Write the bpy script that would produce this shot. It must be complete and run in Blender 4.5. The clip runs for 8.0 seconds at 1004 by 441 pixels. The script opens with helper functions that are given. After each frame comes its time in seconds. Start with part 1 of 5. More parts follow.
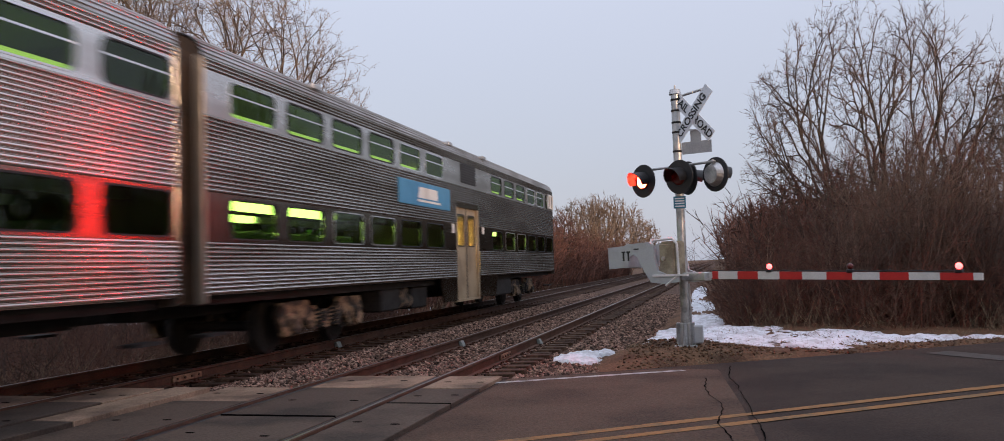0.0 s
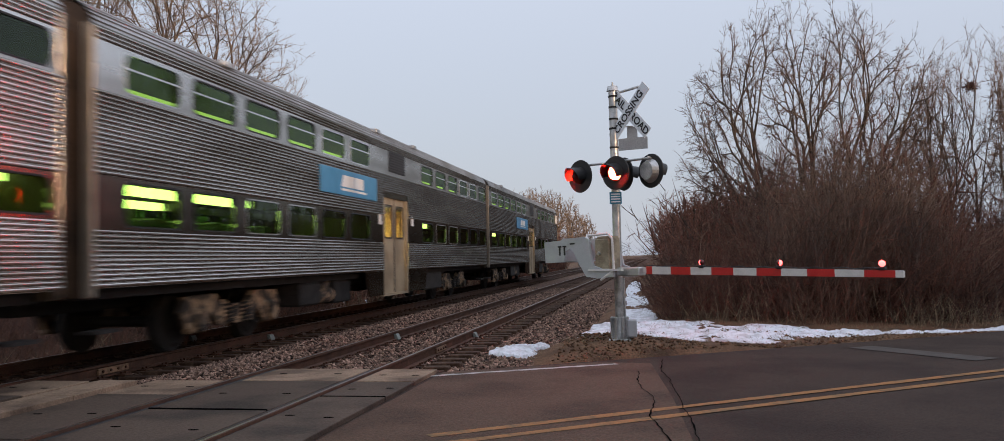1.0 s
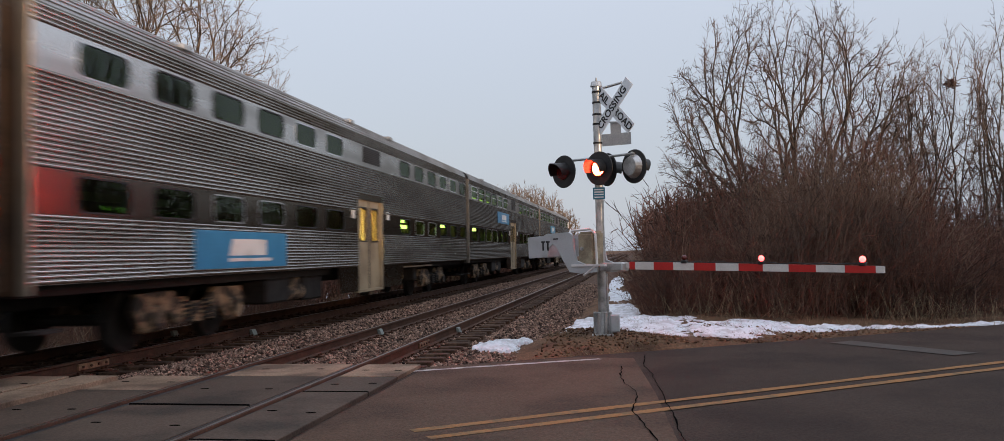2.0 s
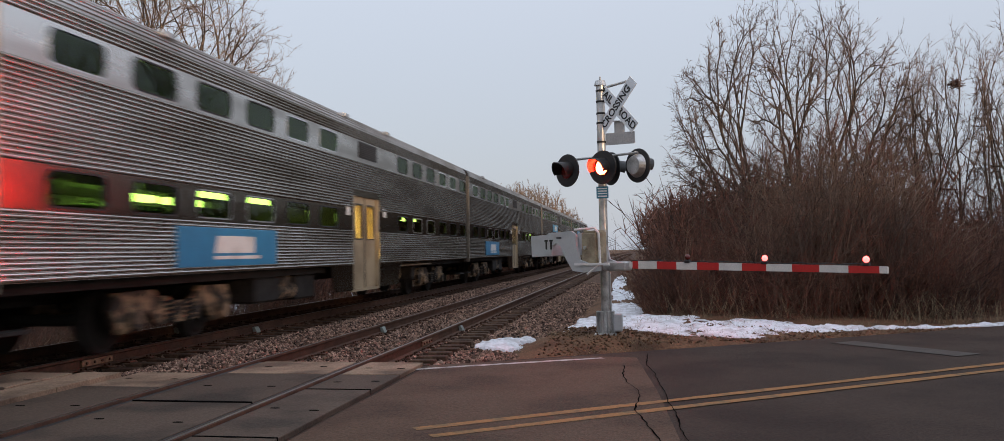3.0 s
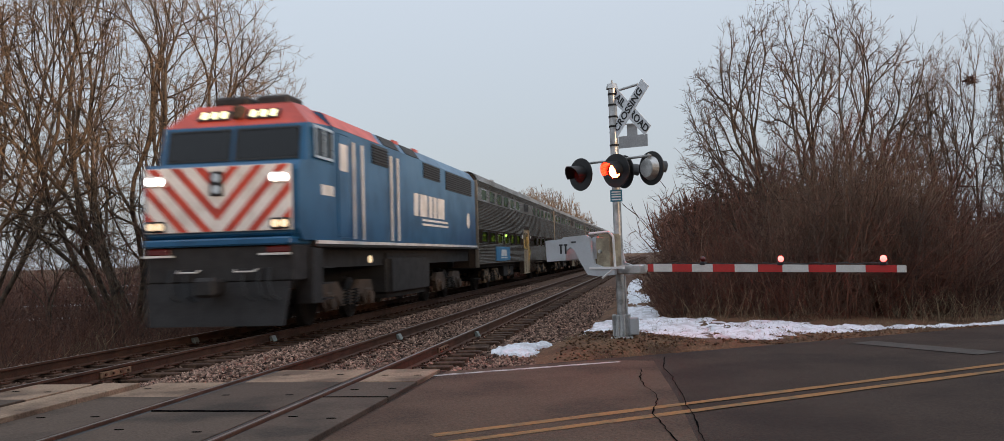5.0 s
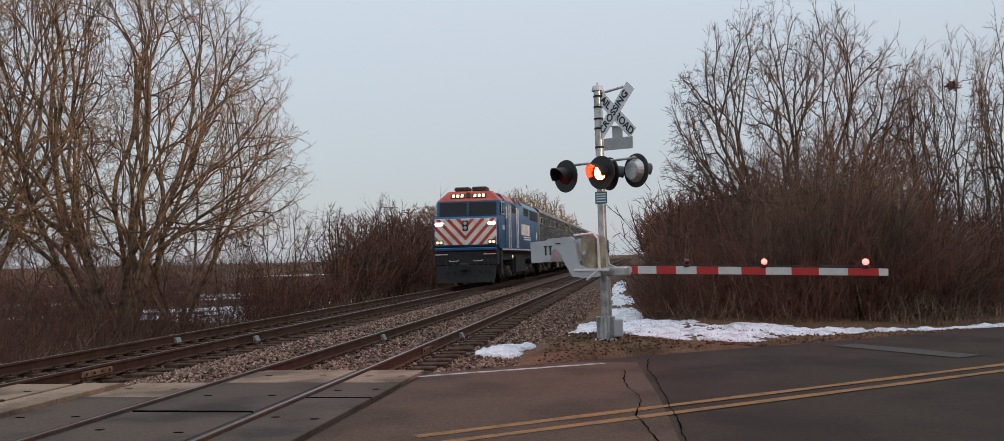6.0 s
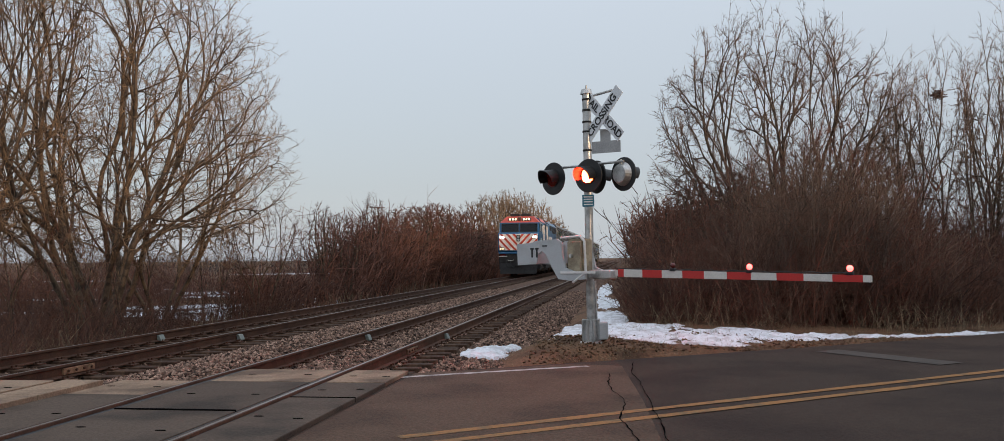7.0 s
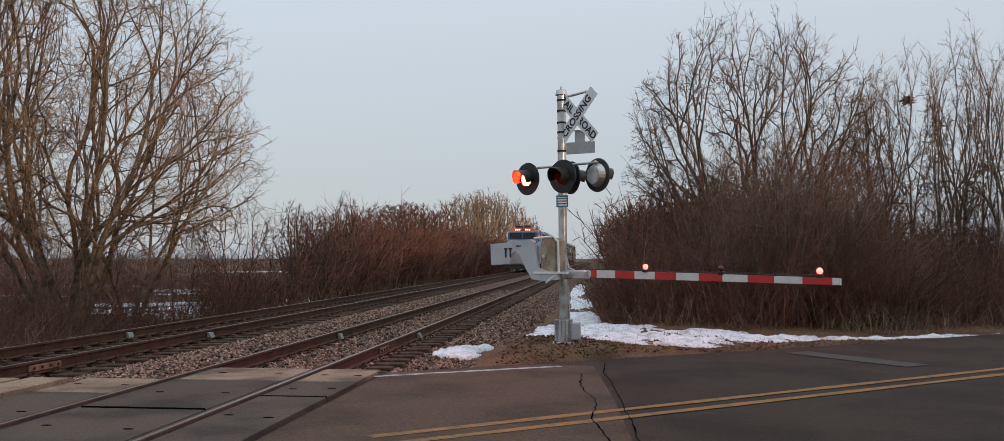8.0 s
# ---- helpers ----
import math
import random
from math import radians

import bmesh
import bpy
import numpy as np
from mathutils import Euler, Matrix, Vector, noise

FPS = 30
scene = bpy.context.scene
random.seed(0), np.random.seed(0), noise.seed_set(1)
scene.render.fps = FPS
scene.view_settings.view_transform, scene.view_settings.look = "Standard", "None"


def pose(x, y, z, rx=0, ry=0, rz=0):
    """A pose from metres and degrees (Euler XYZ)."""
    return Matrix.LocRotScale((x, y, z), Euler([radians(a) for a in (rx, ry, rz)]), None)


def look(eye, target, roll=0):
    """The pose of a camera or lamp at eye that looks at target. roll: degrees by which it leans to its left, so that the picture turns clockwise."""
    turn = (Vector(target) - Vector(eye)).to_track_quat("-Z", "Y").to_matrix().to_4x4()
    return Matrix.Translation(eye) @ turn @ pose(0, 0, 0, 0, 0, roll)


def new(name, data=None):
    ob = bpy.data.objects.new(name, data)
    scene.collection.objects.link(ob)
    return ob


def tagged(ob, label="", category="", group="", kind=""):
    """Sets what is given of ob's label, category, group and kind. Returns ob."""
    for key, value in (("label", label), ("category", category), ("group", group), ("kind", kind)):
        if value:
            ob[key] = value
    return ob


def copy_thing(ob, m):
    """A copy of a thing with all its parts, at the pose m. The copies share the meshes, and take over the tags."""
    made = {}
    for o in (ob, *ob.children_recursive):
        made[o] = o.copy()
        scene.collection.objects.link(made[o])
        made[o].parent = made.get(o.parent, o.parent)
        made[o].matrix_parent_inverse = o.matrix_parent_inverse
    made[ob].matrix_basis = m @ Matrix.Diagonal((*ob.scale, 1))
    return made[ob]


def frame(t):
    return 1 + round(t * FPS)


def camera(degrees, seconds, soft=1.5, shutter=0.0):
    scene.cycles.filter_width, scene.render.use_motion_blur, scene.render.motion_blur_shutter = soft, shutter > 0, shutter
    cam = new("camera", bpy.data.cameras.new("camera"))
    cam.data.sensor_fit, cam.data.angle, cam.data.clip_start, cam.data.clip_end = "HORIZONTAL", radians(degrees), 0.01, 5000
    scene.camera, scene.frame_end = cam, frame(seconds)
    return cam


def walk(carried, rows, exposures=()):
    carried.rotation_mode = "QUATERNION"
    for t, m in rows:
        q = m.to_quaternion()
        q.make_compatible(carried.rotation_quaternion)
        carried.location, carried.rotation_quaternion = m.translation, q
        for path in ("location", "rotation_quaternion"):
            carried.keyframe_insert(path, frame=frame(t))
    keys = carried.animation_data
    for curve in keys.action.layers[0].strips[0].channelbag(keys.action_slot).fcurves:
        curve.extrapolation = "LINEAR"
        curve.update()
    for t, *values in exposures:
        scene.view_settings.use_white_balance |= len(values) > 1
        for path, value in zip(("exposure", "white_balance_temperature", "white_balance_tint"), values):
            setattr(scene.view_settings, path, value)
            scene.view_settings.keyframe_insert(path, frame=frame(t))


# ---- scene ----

# ---------- camera ----------
cam = camera(58.15, 8.0, soft=0.3, shutter=0.32)
EYE = (0.0, 0.0, 1.42)
PATH = [
    (0.0, 13.67, 2.84, 1.62), (0.5, 11.43, 2.69, 1.20), (1.0, 9.66, 2.33, 1.02), (1.5, 8.65, 2.11, 1.03),
    (3.0, 8.81, 1.92, 0.68), (3.5, 9.66, 2.06, 1.26), (4.0, 9.94, 2.19, 1.54), (5.5, 9.45, 2.30, 1.66),
    (6.0, 8.77, 2.32, 1.30), (6.5, 8.36, 2.36, 0.93), (7.0, 7.91, 2.41, 0.50), (7.5, 6.83, 2.45, 0.31),
    (8.0, 6.23, 2.39, -0.01)]
EXPOSURE = 0.12
walk(cam, [(t, pose(*EYE, 90 + p, r, y)) for t, y, p, r in PATH], [(0.0, EXPOSURE, 6470, 19), (1.5, EXPOSURE, 6520, 14), (3.5, EXPOSURE, 6610, 14), (5.5, EXPOSURE, 6650, 10), (8.0, EXPOSURE, 6700, 10)])

# ---------- sky and light ----------
SUN_EL, SUN_AZ = 6.0, 125.0      # azimuth clockwise from +y
world = bpy.data.worlds.new("dusk_sky")
scene.world = world
world.use_nodes = True
wn = world.node_tree.nodes
sky = wn.new("ShaderNodeTexSky")
sky.sky_type = "NISHITA"
sky.sun_disc = False
sky.sun_elevation = radians(SUN_EL)
sky.sun_rotation = radians(SUN_AZ)
sky.air_density, sky.dust_density, sky.ozone_density = 1.0, 1.2, 1.0
wn["Background"].inputs["Strength"].default_value = 0.025
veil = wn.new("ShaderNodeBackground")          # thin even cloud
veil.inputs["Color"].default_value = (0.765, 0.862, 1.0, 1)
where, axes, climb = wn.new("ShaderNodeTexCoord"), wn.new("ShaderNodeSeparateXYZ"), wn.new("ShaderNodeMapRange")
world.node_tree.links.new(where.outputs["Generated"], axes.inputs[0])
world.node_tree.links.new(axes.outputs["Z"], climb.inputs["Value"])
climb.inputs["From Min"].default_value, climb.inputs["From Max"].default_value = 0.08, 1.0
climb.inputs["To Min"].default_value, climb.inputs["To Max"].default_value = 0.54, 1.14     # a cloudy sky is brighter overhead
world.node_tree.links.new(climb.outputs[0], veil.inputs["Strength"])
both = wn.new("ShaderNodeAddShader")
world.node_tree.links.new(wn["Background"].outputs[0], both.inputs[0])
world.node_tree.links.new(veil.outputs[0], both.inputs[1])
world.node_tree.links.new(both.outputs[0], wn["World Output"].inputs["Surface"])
world.node_tree.links.new(sky.outputs[0], wn["Background"].inputs["Color"])

sun = new("sun", bpy.data.lights.new("sun", "SUN"))
sun.data.energy, sun.data.angle, sun.data.color = 2.6, radians(3), (1.0, 0.68, 0.42)
az = radians(SUN_AZ)
sun.matrix_basis = look((math.sin(az) * 50, math.cos(az) * 50, 50 * math.tan(radians(SUN_EL))), (0, 0, 0))

# ---------- plan ----------
XN, XF = -4.37, -8.17            # centres of the near and the far track
ZF = 0.07                        # rail top of the far track; the near one is at 0
GAUGE = 0.755                    # half distance of the rail heads
ROAD = Vector((0.8, 0.6))        # way of the road
NORM = Vector((-0.6, 0.8))       # across the road, away from the camera
MAST = (-0.612, 15.075, -0.002)
ARM = Vector((0.80, -0.60))      # way of the gate arm
START = 36.5                     # the train's front end at 0 s
PITCH, BODY = 25.9, 25.3         # coach length over couplers, and of the body


# ---------- material helpers ----------
def material(name, colour, rough=0.7, metal=0.0, vary=0.25, scale=3.0, fine=40.0, bump=0.0, second=None, mix=(0.45, 0.62), emit=None, spec=0.5, stretch=(1, 1, 1)):
    """Principled surface with two scales of variation, an optional second colour in patches, and relief."""
    m = bpy.data.materials.new(name)
    m.use_nodes = True
    nt, ln = m.node_tree.nodes, m.node_tree.links
    b = nt["Principled BSDF"]
    b.inputs["Metallic"].default_value = metal
    b.inputs["Specular IOR Level"].default_value = spec
    co = nt.new("ShaderNodeTexCoord")
    mp = nt.new("ShaderNodeMapping")
    mp.inputs["Scale"].default_value = stretch
    ln.new(co.outputs["Object"], mp.inputs["Vector"])
    n1, n2 = nt.new("ShaderNodeTexNoise"), nt.new("ShaderNodeTexNoise")
    for n, s in ((n1, scale), (n2, fine)):
        n.inputs["Scale"].default_value = s
        n.inputs["Detail"].default_value = 5
        ln.new(mp.outputs[0], n.inputs["Vector"])
    ramp = nt.new("ShaderNodeValToRGB")
    ramp.color_ramp.elements[0].position, ramp.color_ramp.elements[1].position = mix
    c2 = second or tuple(c * (1 - vary) for c in colour)
    ramp.color_ramp.elements[0].color = (*colour, 1)
    ramp.color_ramp.elements[1].color = (*c2, 1)
    ln.new(n1.outputs["Fac"], ramp.inputs[0])
    fineramp = nt.new("ShaderNodeMapRange")
    fineramp.inputs["From Min"].default_value, fineramp.inputs["From Max"].default_value = 0.3, 0.7
    fineramp.inputs["To Min"].default_value, fineramp.inputs["To Max"].default_value = 1 - vary, 1 + vary
    ln.new(n2.outputs["Fac"], fineramp.inputs["Value"])
    oi = nt.new("ShaderNodeObjectInfo")
    rnd = nt.new("ShaderNodeMapRange")
    rnd.inputs["To Min"].default_value, rnd.inputs["To Max"].default_value = 1 - vary * 0.4, 1 + vary * 0.4
    ln.new(oi.outputs["Random"], rnd.inputs["Value"])
    mul = nt.new("ShaderNodeMath")
    mul.operation = "MULTIPLY"
    ln.new(fineramp.outputs[0], mul.inputs[0])
    ln.new(rnd.outputs[0], mul.inputs[1])
    mixn = nt.new("ShaderNodeVectorMath")
    mixn.operation = "SCALE"
    ln.new(ramp.outputs[0], mixn.inputs[0])
    ln.new(mul.outputs[0], mixn.inputs["Scale"])
    ln.new(mixn.outputs[0], b.inputs["Base Color"])
    rr = nt.new("ShaderNodeMapRange")
    rr.inputs["To Min"].default_value, rr.inputs["To Max"].default_value = max(0.03, rough - 0.12), min(1, rough + 0.12)
    ln.new(n1.outputs["Fac"], rr.inputs["Value"])
    ln.new(rr.outputs[0], b.inputs["Roughness"])
    if bump:
        bp = nt.new("ShaderNodeBump")
        bp.inputs["Strength"].default_value = bump
        bp.inputs["Distance"].default_value = 0.02
        ln.new(n2.outputs["Fac"], bp.inputs["Height"])
        ln.new(bp.outputs[0], b.inputs["Normal"])
    if emit:
        b.inputs["Emission Color"].default_value = (*emit[0], 1)
        b.inputs["Emission Strength"].default_value = emit[1]
    return m


def tinted_glass(name, tint, rough=0.02, gloss=0.06):
    m = bpy.data.materials.new(name)
    m.use_nodes = True
    nt, ln = m.node_tree.nodes, m.node_tree.links
    nt.remove(nt["Principled BSDF"])
    tr, gl, mx, fr = (nt.new("ShaderNodeBsdfTransparent"), nt.new("ShaderNodeBsdfGlossy"),
                      nt.new("ShaderNodeMixShader"), nt.new("ShaderNodeLayerWeight"))
    tr.inputs[0].default_value = (*tint, 1)
    gl.inputs["Roughness"].default_value = rough
    fr.inputs["Blend"].default_value = 0.22
    rg = nt.new("ShaderNodeMapRange")
    rg.inputs["To Min"].default_value, rg.inputs["To Max"].default_value = gloss * 0.5, gloss * 5.5
    ln.new(fr.outputs["Facing"], rg.inputs["Value"])
    ln.new(rg.outputs[0], mx.inputs[0])
    ln.new(tr.outputs[0], mx.inputs[1])
    ln.new(gl.outputs[0], mx.inputs[2])
    ln.new(mx.outputs[0], nt["Material Output"].inputs[0])
    return m


M = dict(
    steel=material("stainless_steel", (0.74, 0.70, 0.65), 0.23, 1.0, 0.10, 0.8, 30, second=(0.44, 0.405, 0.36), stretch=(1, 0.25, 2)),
    # base darkened and browned for the brush these flat sides reflect
    steel_flat=material("darkened_brushed_steel", (0.27, 0.25, 0.22), 0.25, 1.0, 0.08, 1.2, 60, second=(0.19, 0.172, 0.148), stretch=(1, 0.3, 2)),
    roof=material("weathered_roof_steel", (0.50, 0.50, 0.50), 0.42, 0.95, 0.15, 1.5, 30, second=(0.34, 0.33, 0.32), stretch=(1, 0.3, 1)),
    grime=material("rusty_car_end_paint", (0.075, 0.045, 0.027), 0.8, 0.0, 0.3, 1.5, 25, 0.2, second=(0.04, 0.026, 0.017)),
    edge=material("pale_end_post_steel", (0.33, 0.28, 0.22), 0.45, 0.5, 0.15, 4, 30),
    underframe=material("sooty_underframe_steel", (0.022, 0.019, 0.017), 0.8, 0.2, 0.35, 4, 30, 0.2),
    truck=material("dusty_truck_casting", (0.27, 0.18, 0.105), 0.85, 0.0, 0.45, 5, 40, 0.5, second=(0.03, 0.022, 0.016), mix=(0.44, 0.54)),
    door=material("cream_door_paint", (0.36, 0.285, 0.185), 0.5, 0.0, 0.10, 1.5, 30, second=(0.25, 0.19, 0.12)),
    rubber=material("black_rubber_gasket", (0.015, 0.015, 0.016), 0.6, 0.0, 0.2, 10, 60),
    alu=material("bright_aluminium_trim", (0.75, 0.75, 0.74), 0.3, 1.0, 0.08, 8, 60),
    inner=material("interior_panel", (0.20, 0.23, 0.14), 0.6, 0.0, 0.12, 1, 20),
    seat=material("dark_seat_vinyl", (0.03, 0.05, 0.035), 0.6, 0.0, 0.2, 2, 30),
    strip=material("ceiling_light_strip", (0.8, 0.8, 0.7), 0.5, emit=((1.0, 0.95, 0.62), 8.0)),
    strip_off=material("unlit_light_strip", (0.5, 0.5, 0.45), 0.5),
    strip_dim=material("gallery_light_strip", (0.8, 0.8, 0.7), 0.5, emit=((1.0, 0.95, 0.62), 1.4)),
    vestibule=material("vestibule_light", (0.8, 0.7, 0.4), 0.5, emit=((1.0, 0.74, 0.30), 30.0)),
    vestibule_wall=material("warm_vestibule_panel", (0.55, 0.46, 0.28), 0.6, 0.0, 0.1, 1, 20),
    green_glass=tinted_glass("green_tinted_window_glass", (0.44, 0.62, 0.30), gloss=0.035),
    clear_glass=tinted_glass("clear_glass", (0.75, 0.78, 0.75)),
    dark_glass=tinted_glass("dark_cab_glass", (0.10, 0.13, 0.15)),
    sign_blue=material("blue_sign_enamel", (0.035, 0.22, 0.42), 0.4, 0.0, 0.08, 2, 30),
    blue=material("loco_blue_paint", (0.013, 0.095, 0.215), 0.34, 0.0, 0.10, 1.2, 30, second=(0.010, 0.07, 0.16)),
    red=material("loco_red_paint", (0.52, 0.065, 0.035), 0.4, 0.0, 0.10, 1.5, 30, second=(0.36, 0.045, 0.028)),
    white=material("white_paint", (0.74, 0.72, 0.70), 0.45, 0.0, 0.06, 2, 40, second=(0.60, 0.57, 0.54)),
    black=material("black_paint", (0.012, 0.012, 0.013), 0.5, 0.0, 0.2, 5, 50),
    soot=material("sooty_black_steel", (0.026, 0.024, 0.024), 0.7, 0.2, 0.3, 4, 40, 0.2),
    headlight=material("lit_headlight", (0.9, 0.9, 0.9), 0.3, emit=((1.0, 0.82, 0.78), 14.0)),
    dim_light=material("dim_marker_light", (0.9, 0.8, 0.6), 0.3, emit=((1.0, 0.75, 0.45), 0.8)),
    numberboard=material("lit_number_board", (0.9, 0.85, 0.5), 0.4, emit=((1.0, 0.92, 0.55), 1.6)),
    galv=material("galvanised_steel", (0.56, 0.56, 0.555), 0.42, 0.75, 0.14, 5, 60, second=(0.33, 0.33, 0.32)),
    greybox=material("grey_cabinet_paint", (0.46, 0.475, 0.49), 0.5, 0.1, 0.06, 3, 40, second=(0.40, 0.405, 0.41)),
    tanbox=material("weathered_tan_cabinet", (0.38, 0.32, 0.22), 0.55, 0.1, 0.18, 4, 40, second=(0.24, 0.19, 0.13)),
    signback=material("bare_aluminium_sign_back", (0.36, 0.37, 0.38), 0.45, 0.7, 0.12, 4, 40),
    signwhite=material("white_sign_sheeting", (0.72, 0.74, 0.76), 0.35, 0.0, 0.05, 3, 60),
    armred=material("red_reflective_tape", (0.52, 0.025, 0.022), 0.4, 0.0, 0.08, 5, 60),
    armwhite=material("white_reflective_tape", (0.66, 0.62, 0.58), 0.4, 0.0, 0.08, 5, 60),
    lens_on=material("lit_red_signal_lens", (0.8, 0.1, 0.05), 0.3, emit=((1.0, 0.012, 0.004), 380.0)),
    lens_off=material("unlit_red_lens", (0.10, 0.008, 0.006), 0.15, 0.0, 0.1, 20, 80),
    armlamp=material("lit_gate_lamp", (0.9, 0.3, 0.2), 0.3, emit=((1.0, 0.065, 0.06), 7.5)),
    armlamp_off=material("unlit_gate_lamp", (0.12, 0.015, 0.012), 0.25),
    placard=material("teal_notice_plate", (0.02, 0.15, 0.24), 0.45, 0.0, 0.1, 5, 60),
    rail=material("rusty_rail_web", (0.0866, 0.0367, 0.0184), 0.8, 0.2, 0.3, 3, 40, 0.2),
    railtop=material("polished_rail_head", (0.20, 0.185, 0.17), 0.38, 1.0, 0.15, 2, 40, stretch=(1, 0.1, 1)),
    tie=material("creosoted_tie_wood", (0.052, 0.028, 0.0177), 0.9, 0.0, 0.35, 4, 30, 0.4, second=(0.104, 0.0626, 0.0413), spec=0.2),
    ballast=material("ballast_bed", (0.113, 0.0619, 0.0402), 0.95, 0.0, 0.5, 6, 28, 1.0, second=(0.0661, 0.0386, 0.0277), spec=0.2),
    stone=material("crushed_ballast_stone", (0.208, 0.134, 0.0997), 0.9, 0.0, 0.5, 9.0, 40, 0.2, second=(0.101, 0.0597, 0.0436), spec=0.2),
    asphalt=material("worn_asphalt", (0.0485, 0.0287, 0.0194), 0.85, 0.0, 0.35, 0.7, 45, 0.5, spec=0.2, second=(0.0337, 0.0198, 0.014)),
    panel=material("weathered_concrete_panel", (0.288, 0.199, 0.135), 0.85, 0.0, 0.25, 1.3, 40, 0.3, second=(0.128, 0.0869, 0.0611), spec=0.2),
    panel_dark=material("grimy_crossing_panel", (0.0847, 0.0598, 0.0441), 0.85, 0.0, 0.25, 1.0, 40, 0.25, second=(0.0459, 0.0348, 0.0272), spec=0.2),
    clod=material("soil_clods_and_litter", (0.16, 0.0878, 0.0484), 0.95, 0.0, 0.4, 5, 30, 0.3, second=(0.0602, 0.032, 0.0187), spec=0.2),
    asphalt_old=material("dusty_old_asphalt", (0.093, 0.0544, 0.0351), 0.85, 0.0, 0.35, 0.8, 45, 0.5, spec=0.2, second=(0.0635, 0.0375, 0.0255)),
    bond=material("dull_green_grey_fitting", (0.22, 0.25, 0.23), 0.6, 0.2, 0.15, 8, 50),
    joint=material("tan_rusted_joint_bar", (0.24, 0.14, 0.08), 0.8, 0.1, 0.25, 8, 50, 0.2, second=(0.13, 0.07, 0.04)),
    crack=material("crack_filler", (0.008, 0.007, 0.007), 0.95, spec=0.0),
    yellow=material("worn_yellow_line", (0.27, 0.125, 0.042), 0.75, 0.0, 0.22, 6, 50, second=(0.16, 0.10, 0.05), mix=(0.48, 0.66), spec=0.2),
    lane_white=material("worn_white_line", (0.45, 0.43, 0.41), 0.75, 0.0, 0.2, 6, 50, second=(0.16, 0.15, 0.14), mix=(0.45, 0.62), spec=0.2),
    faded_white=material("nearly_gone_white_line", (0.068, 0.055, 0.047), 0.8, 0.0, 0.3, 6, 50, second=(0.06, 0.05, 0.043), mix=(0.40, 0.60), spec=0.2),
    earth=material("dead_grass_and_soil", (0.138, 0.074, 0.0404), 0.95, 0.0, 0.4, 1.2, 25, 0.8, second=(0.0741, 0.0402, 0.0235), spec=0.2),
    straw=material("dead_straw", (0.20, 0.145, 0.085), 0.9, 0.0, 0.3, 3, 30),
    snow=material("old_snow", (0.72, 0.74, 0.78), 0.75, 0.0, 0.10, 4, 25, 0.5, second=(0.52, 0.52, 0.54)),
    bark=material("grey_brown_bark", (0.115, 0.080, 0.052), 0.9, 0.0, 0.35, 5, 30, 0.5, second=(0.042, 0.030, 0.021)),
    twig_pale=material("fine_pale_twigs", (0.25, 0.165, 0.10), 0.9, 0.0, 0.3, 0.6, 8, second=(0.12, 0.08, 0.052)),
    twig_brown=material("fine_brown_twigs", (0.162, 0.096, 0.061), 0.9, 0.0, 0.3, 0.6, 8, second=(0.0743, 0.0461, 0.0329)),
    # same flat stainless as steel_flat, with reflected sky brightened into its base colour
    steel_upper=material("sky_lit_upper_band_steel", (0.80, 0.78, 0.75), 0.28, 1.0, 0.08, 1.2, 60, second=(0.60, 0.58, 0.55), stretch=(1, 0.3, 2)),
    bark_pale=material("pale_bark", (0.24, 0.18, 0.13), 0.9, 0.0, 0.3, 3, 30, 0.3, second=(0.10, 0.075, 0.055)),
    twig_red=material("reddish_brush_twig", (0.137, 0.0538, 0.033), 0.9, 0.0, 0.35, 0.5, 6, second=(0.0676, 0.0291, 0.019)),
    twig_dark=material("dark_brush_twig", (0.119, 0.0463, 0.0266), 0.9, 0.0, 0.35, 0.5, 6, second=(0.0515, 0.0239, 0.0139)),
    farfield=material("far_winter_woods", (0.075, 0.06, 0.055), 0.95, 0.0, 0.3, 0.05, 0.8),
)


def island_variation(m, lo, hi):
    """Give each separate piece of a joined mesh its own brightness."""
    nt, ln = m.node_tree.nodes, m.node_tree.links
    b = nt["Principled BSDF"]
    src = b.inputs["Base Color"].links[0].from_socket
    g, r, v = nt.new("ShaderNodeNewGeometry"), nt.new("ShaderNodeMapRange"), nt.new("ShaderNodeVectorMath")
    r.inputs["To Min"].default_value, r.inputs["To Max"].default_value = lo, hi
    v.operation = "SCALE"
    ln.new(g.outputs["Random Per Island"], r.inputs["Value"])
    ln.new(src, v.inputs[0])
    ln.new(r.outputs[0], v.inputs["Scale"])
    ln.new(v.outputs[0], b.inputs["Base Color"])


for k, edge in (("steel", 0.22), ("steel_flat", 0.25), ("steel_upper", 0.2), ("roof", 0.85)):
    M[k].node_tree.nodes["Principled BSDF"].inputs["Specular Tint"].default_value = (edge, edge * 0.97, edge * 0.93, 1)   # dull at a glancing view
island_variation(M["stone"], 0.10, 2.2)
island_variation(M["clod"], 0.4, 1.5)
for k in ("twig_red", "twig_dark", "straw"):
    island_variation(M[k], 0.5, 1.5)


# ---------- mesh helpers ----------
def obj(name, bm, mat, parent=None, label="", m=None):
    me = bpy.data.meshes.new(name)
    bm.to_mesh(me)
    bm.free()
    for k in (mat if isinstance(mat, (list, tuple)) else [mat]):
        me.materials.append(k)
    ob = new(name, me)
    if parent:
        ob.parent = parent
    if m is not None:
        ob.matrix_basis = m
    if label:
        ob["label"] = label
    return ob


part = obj


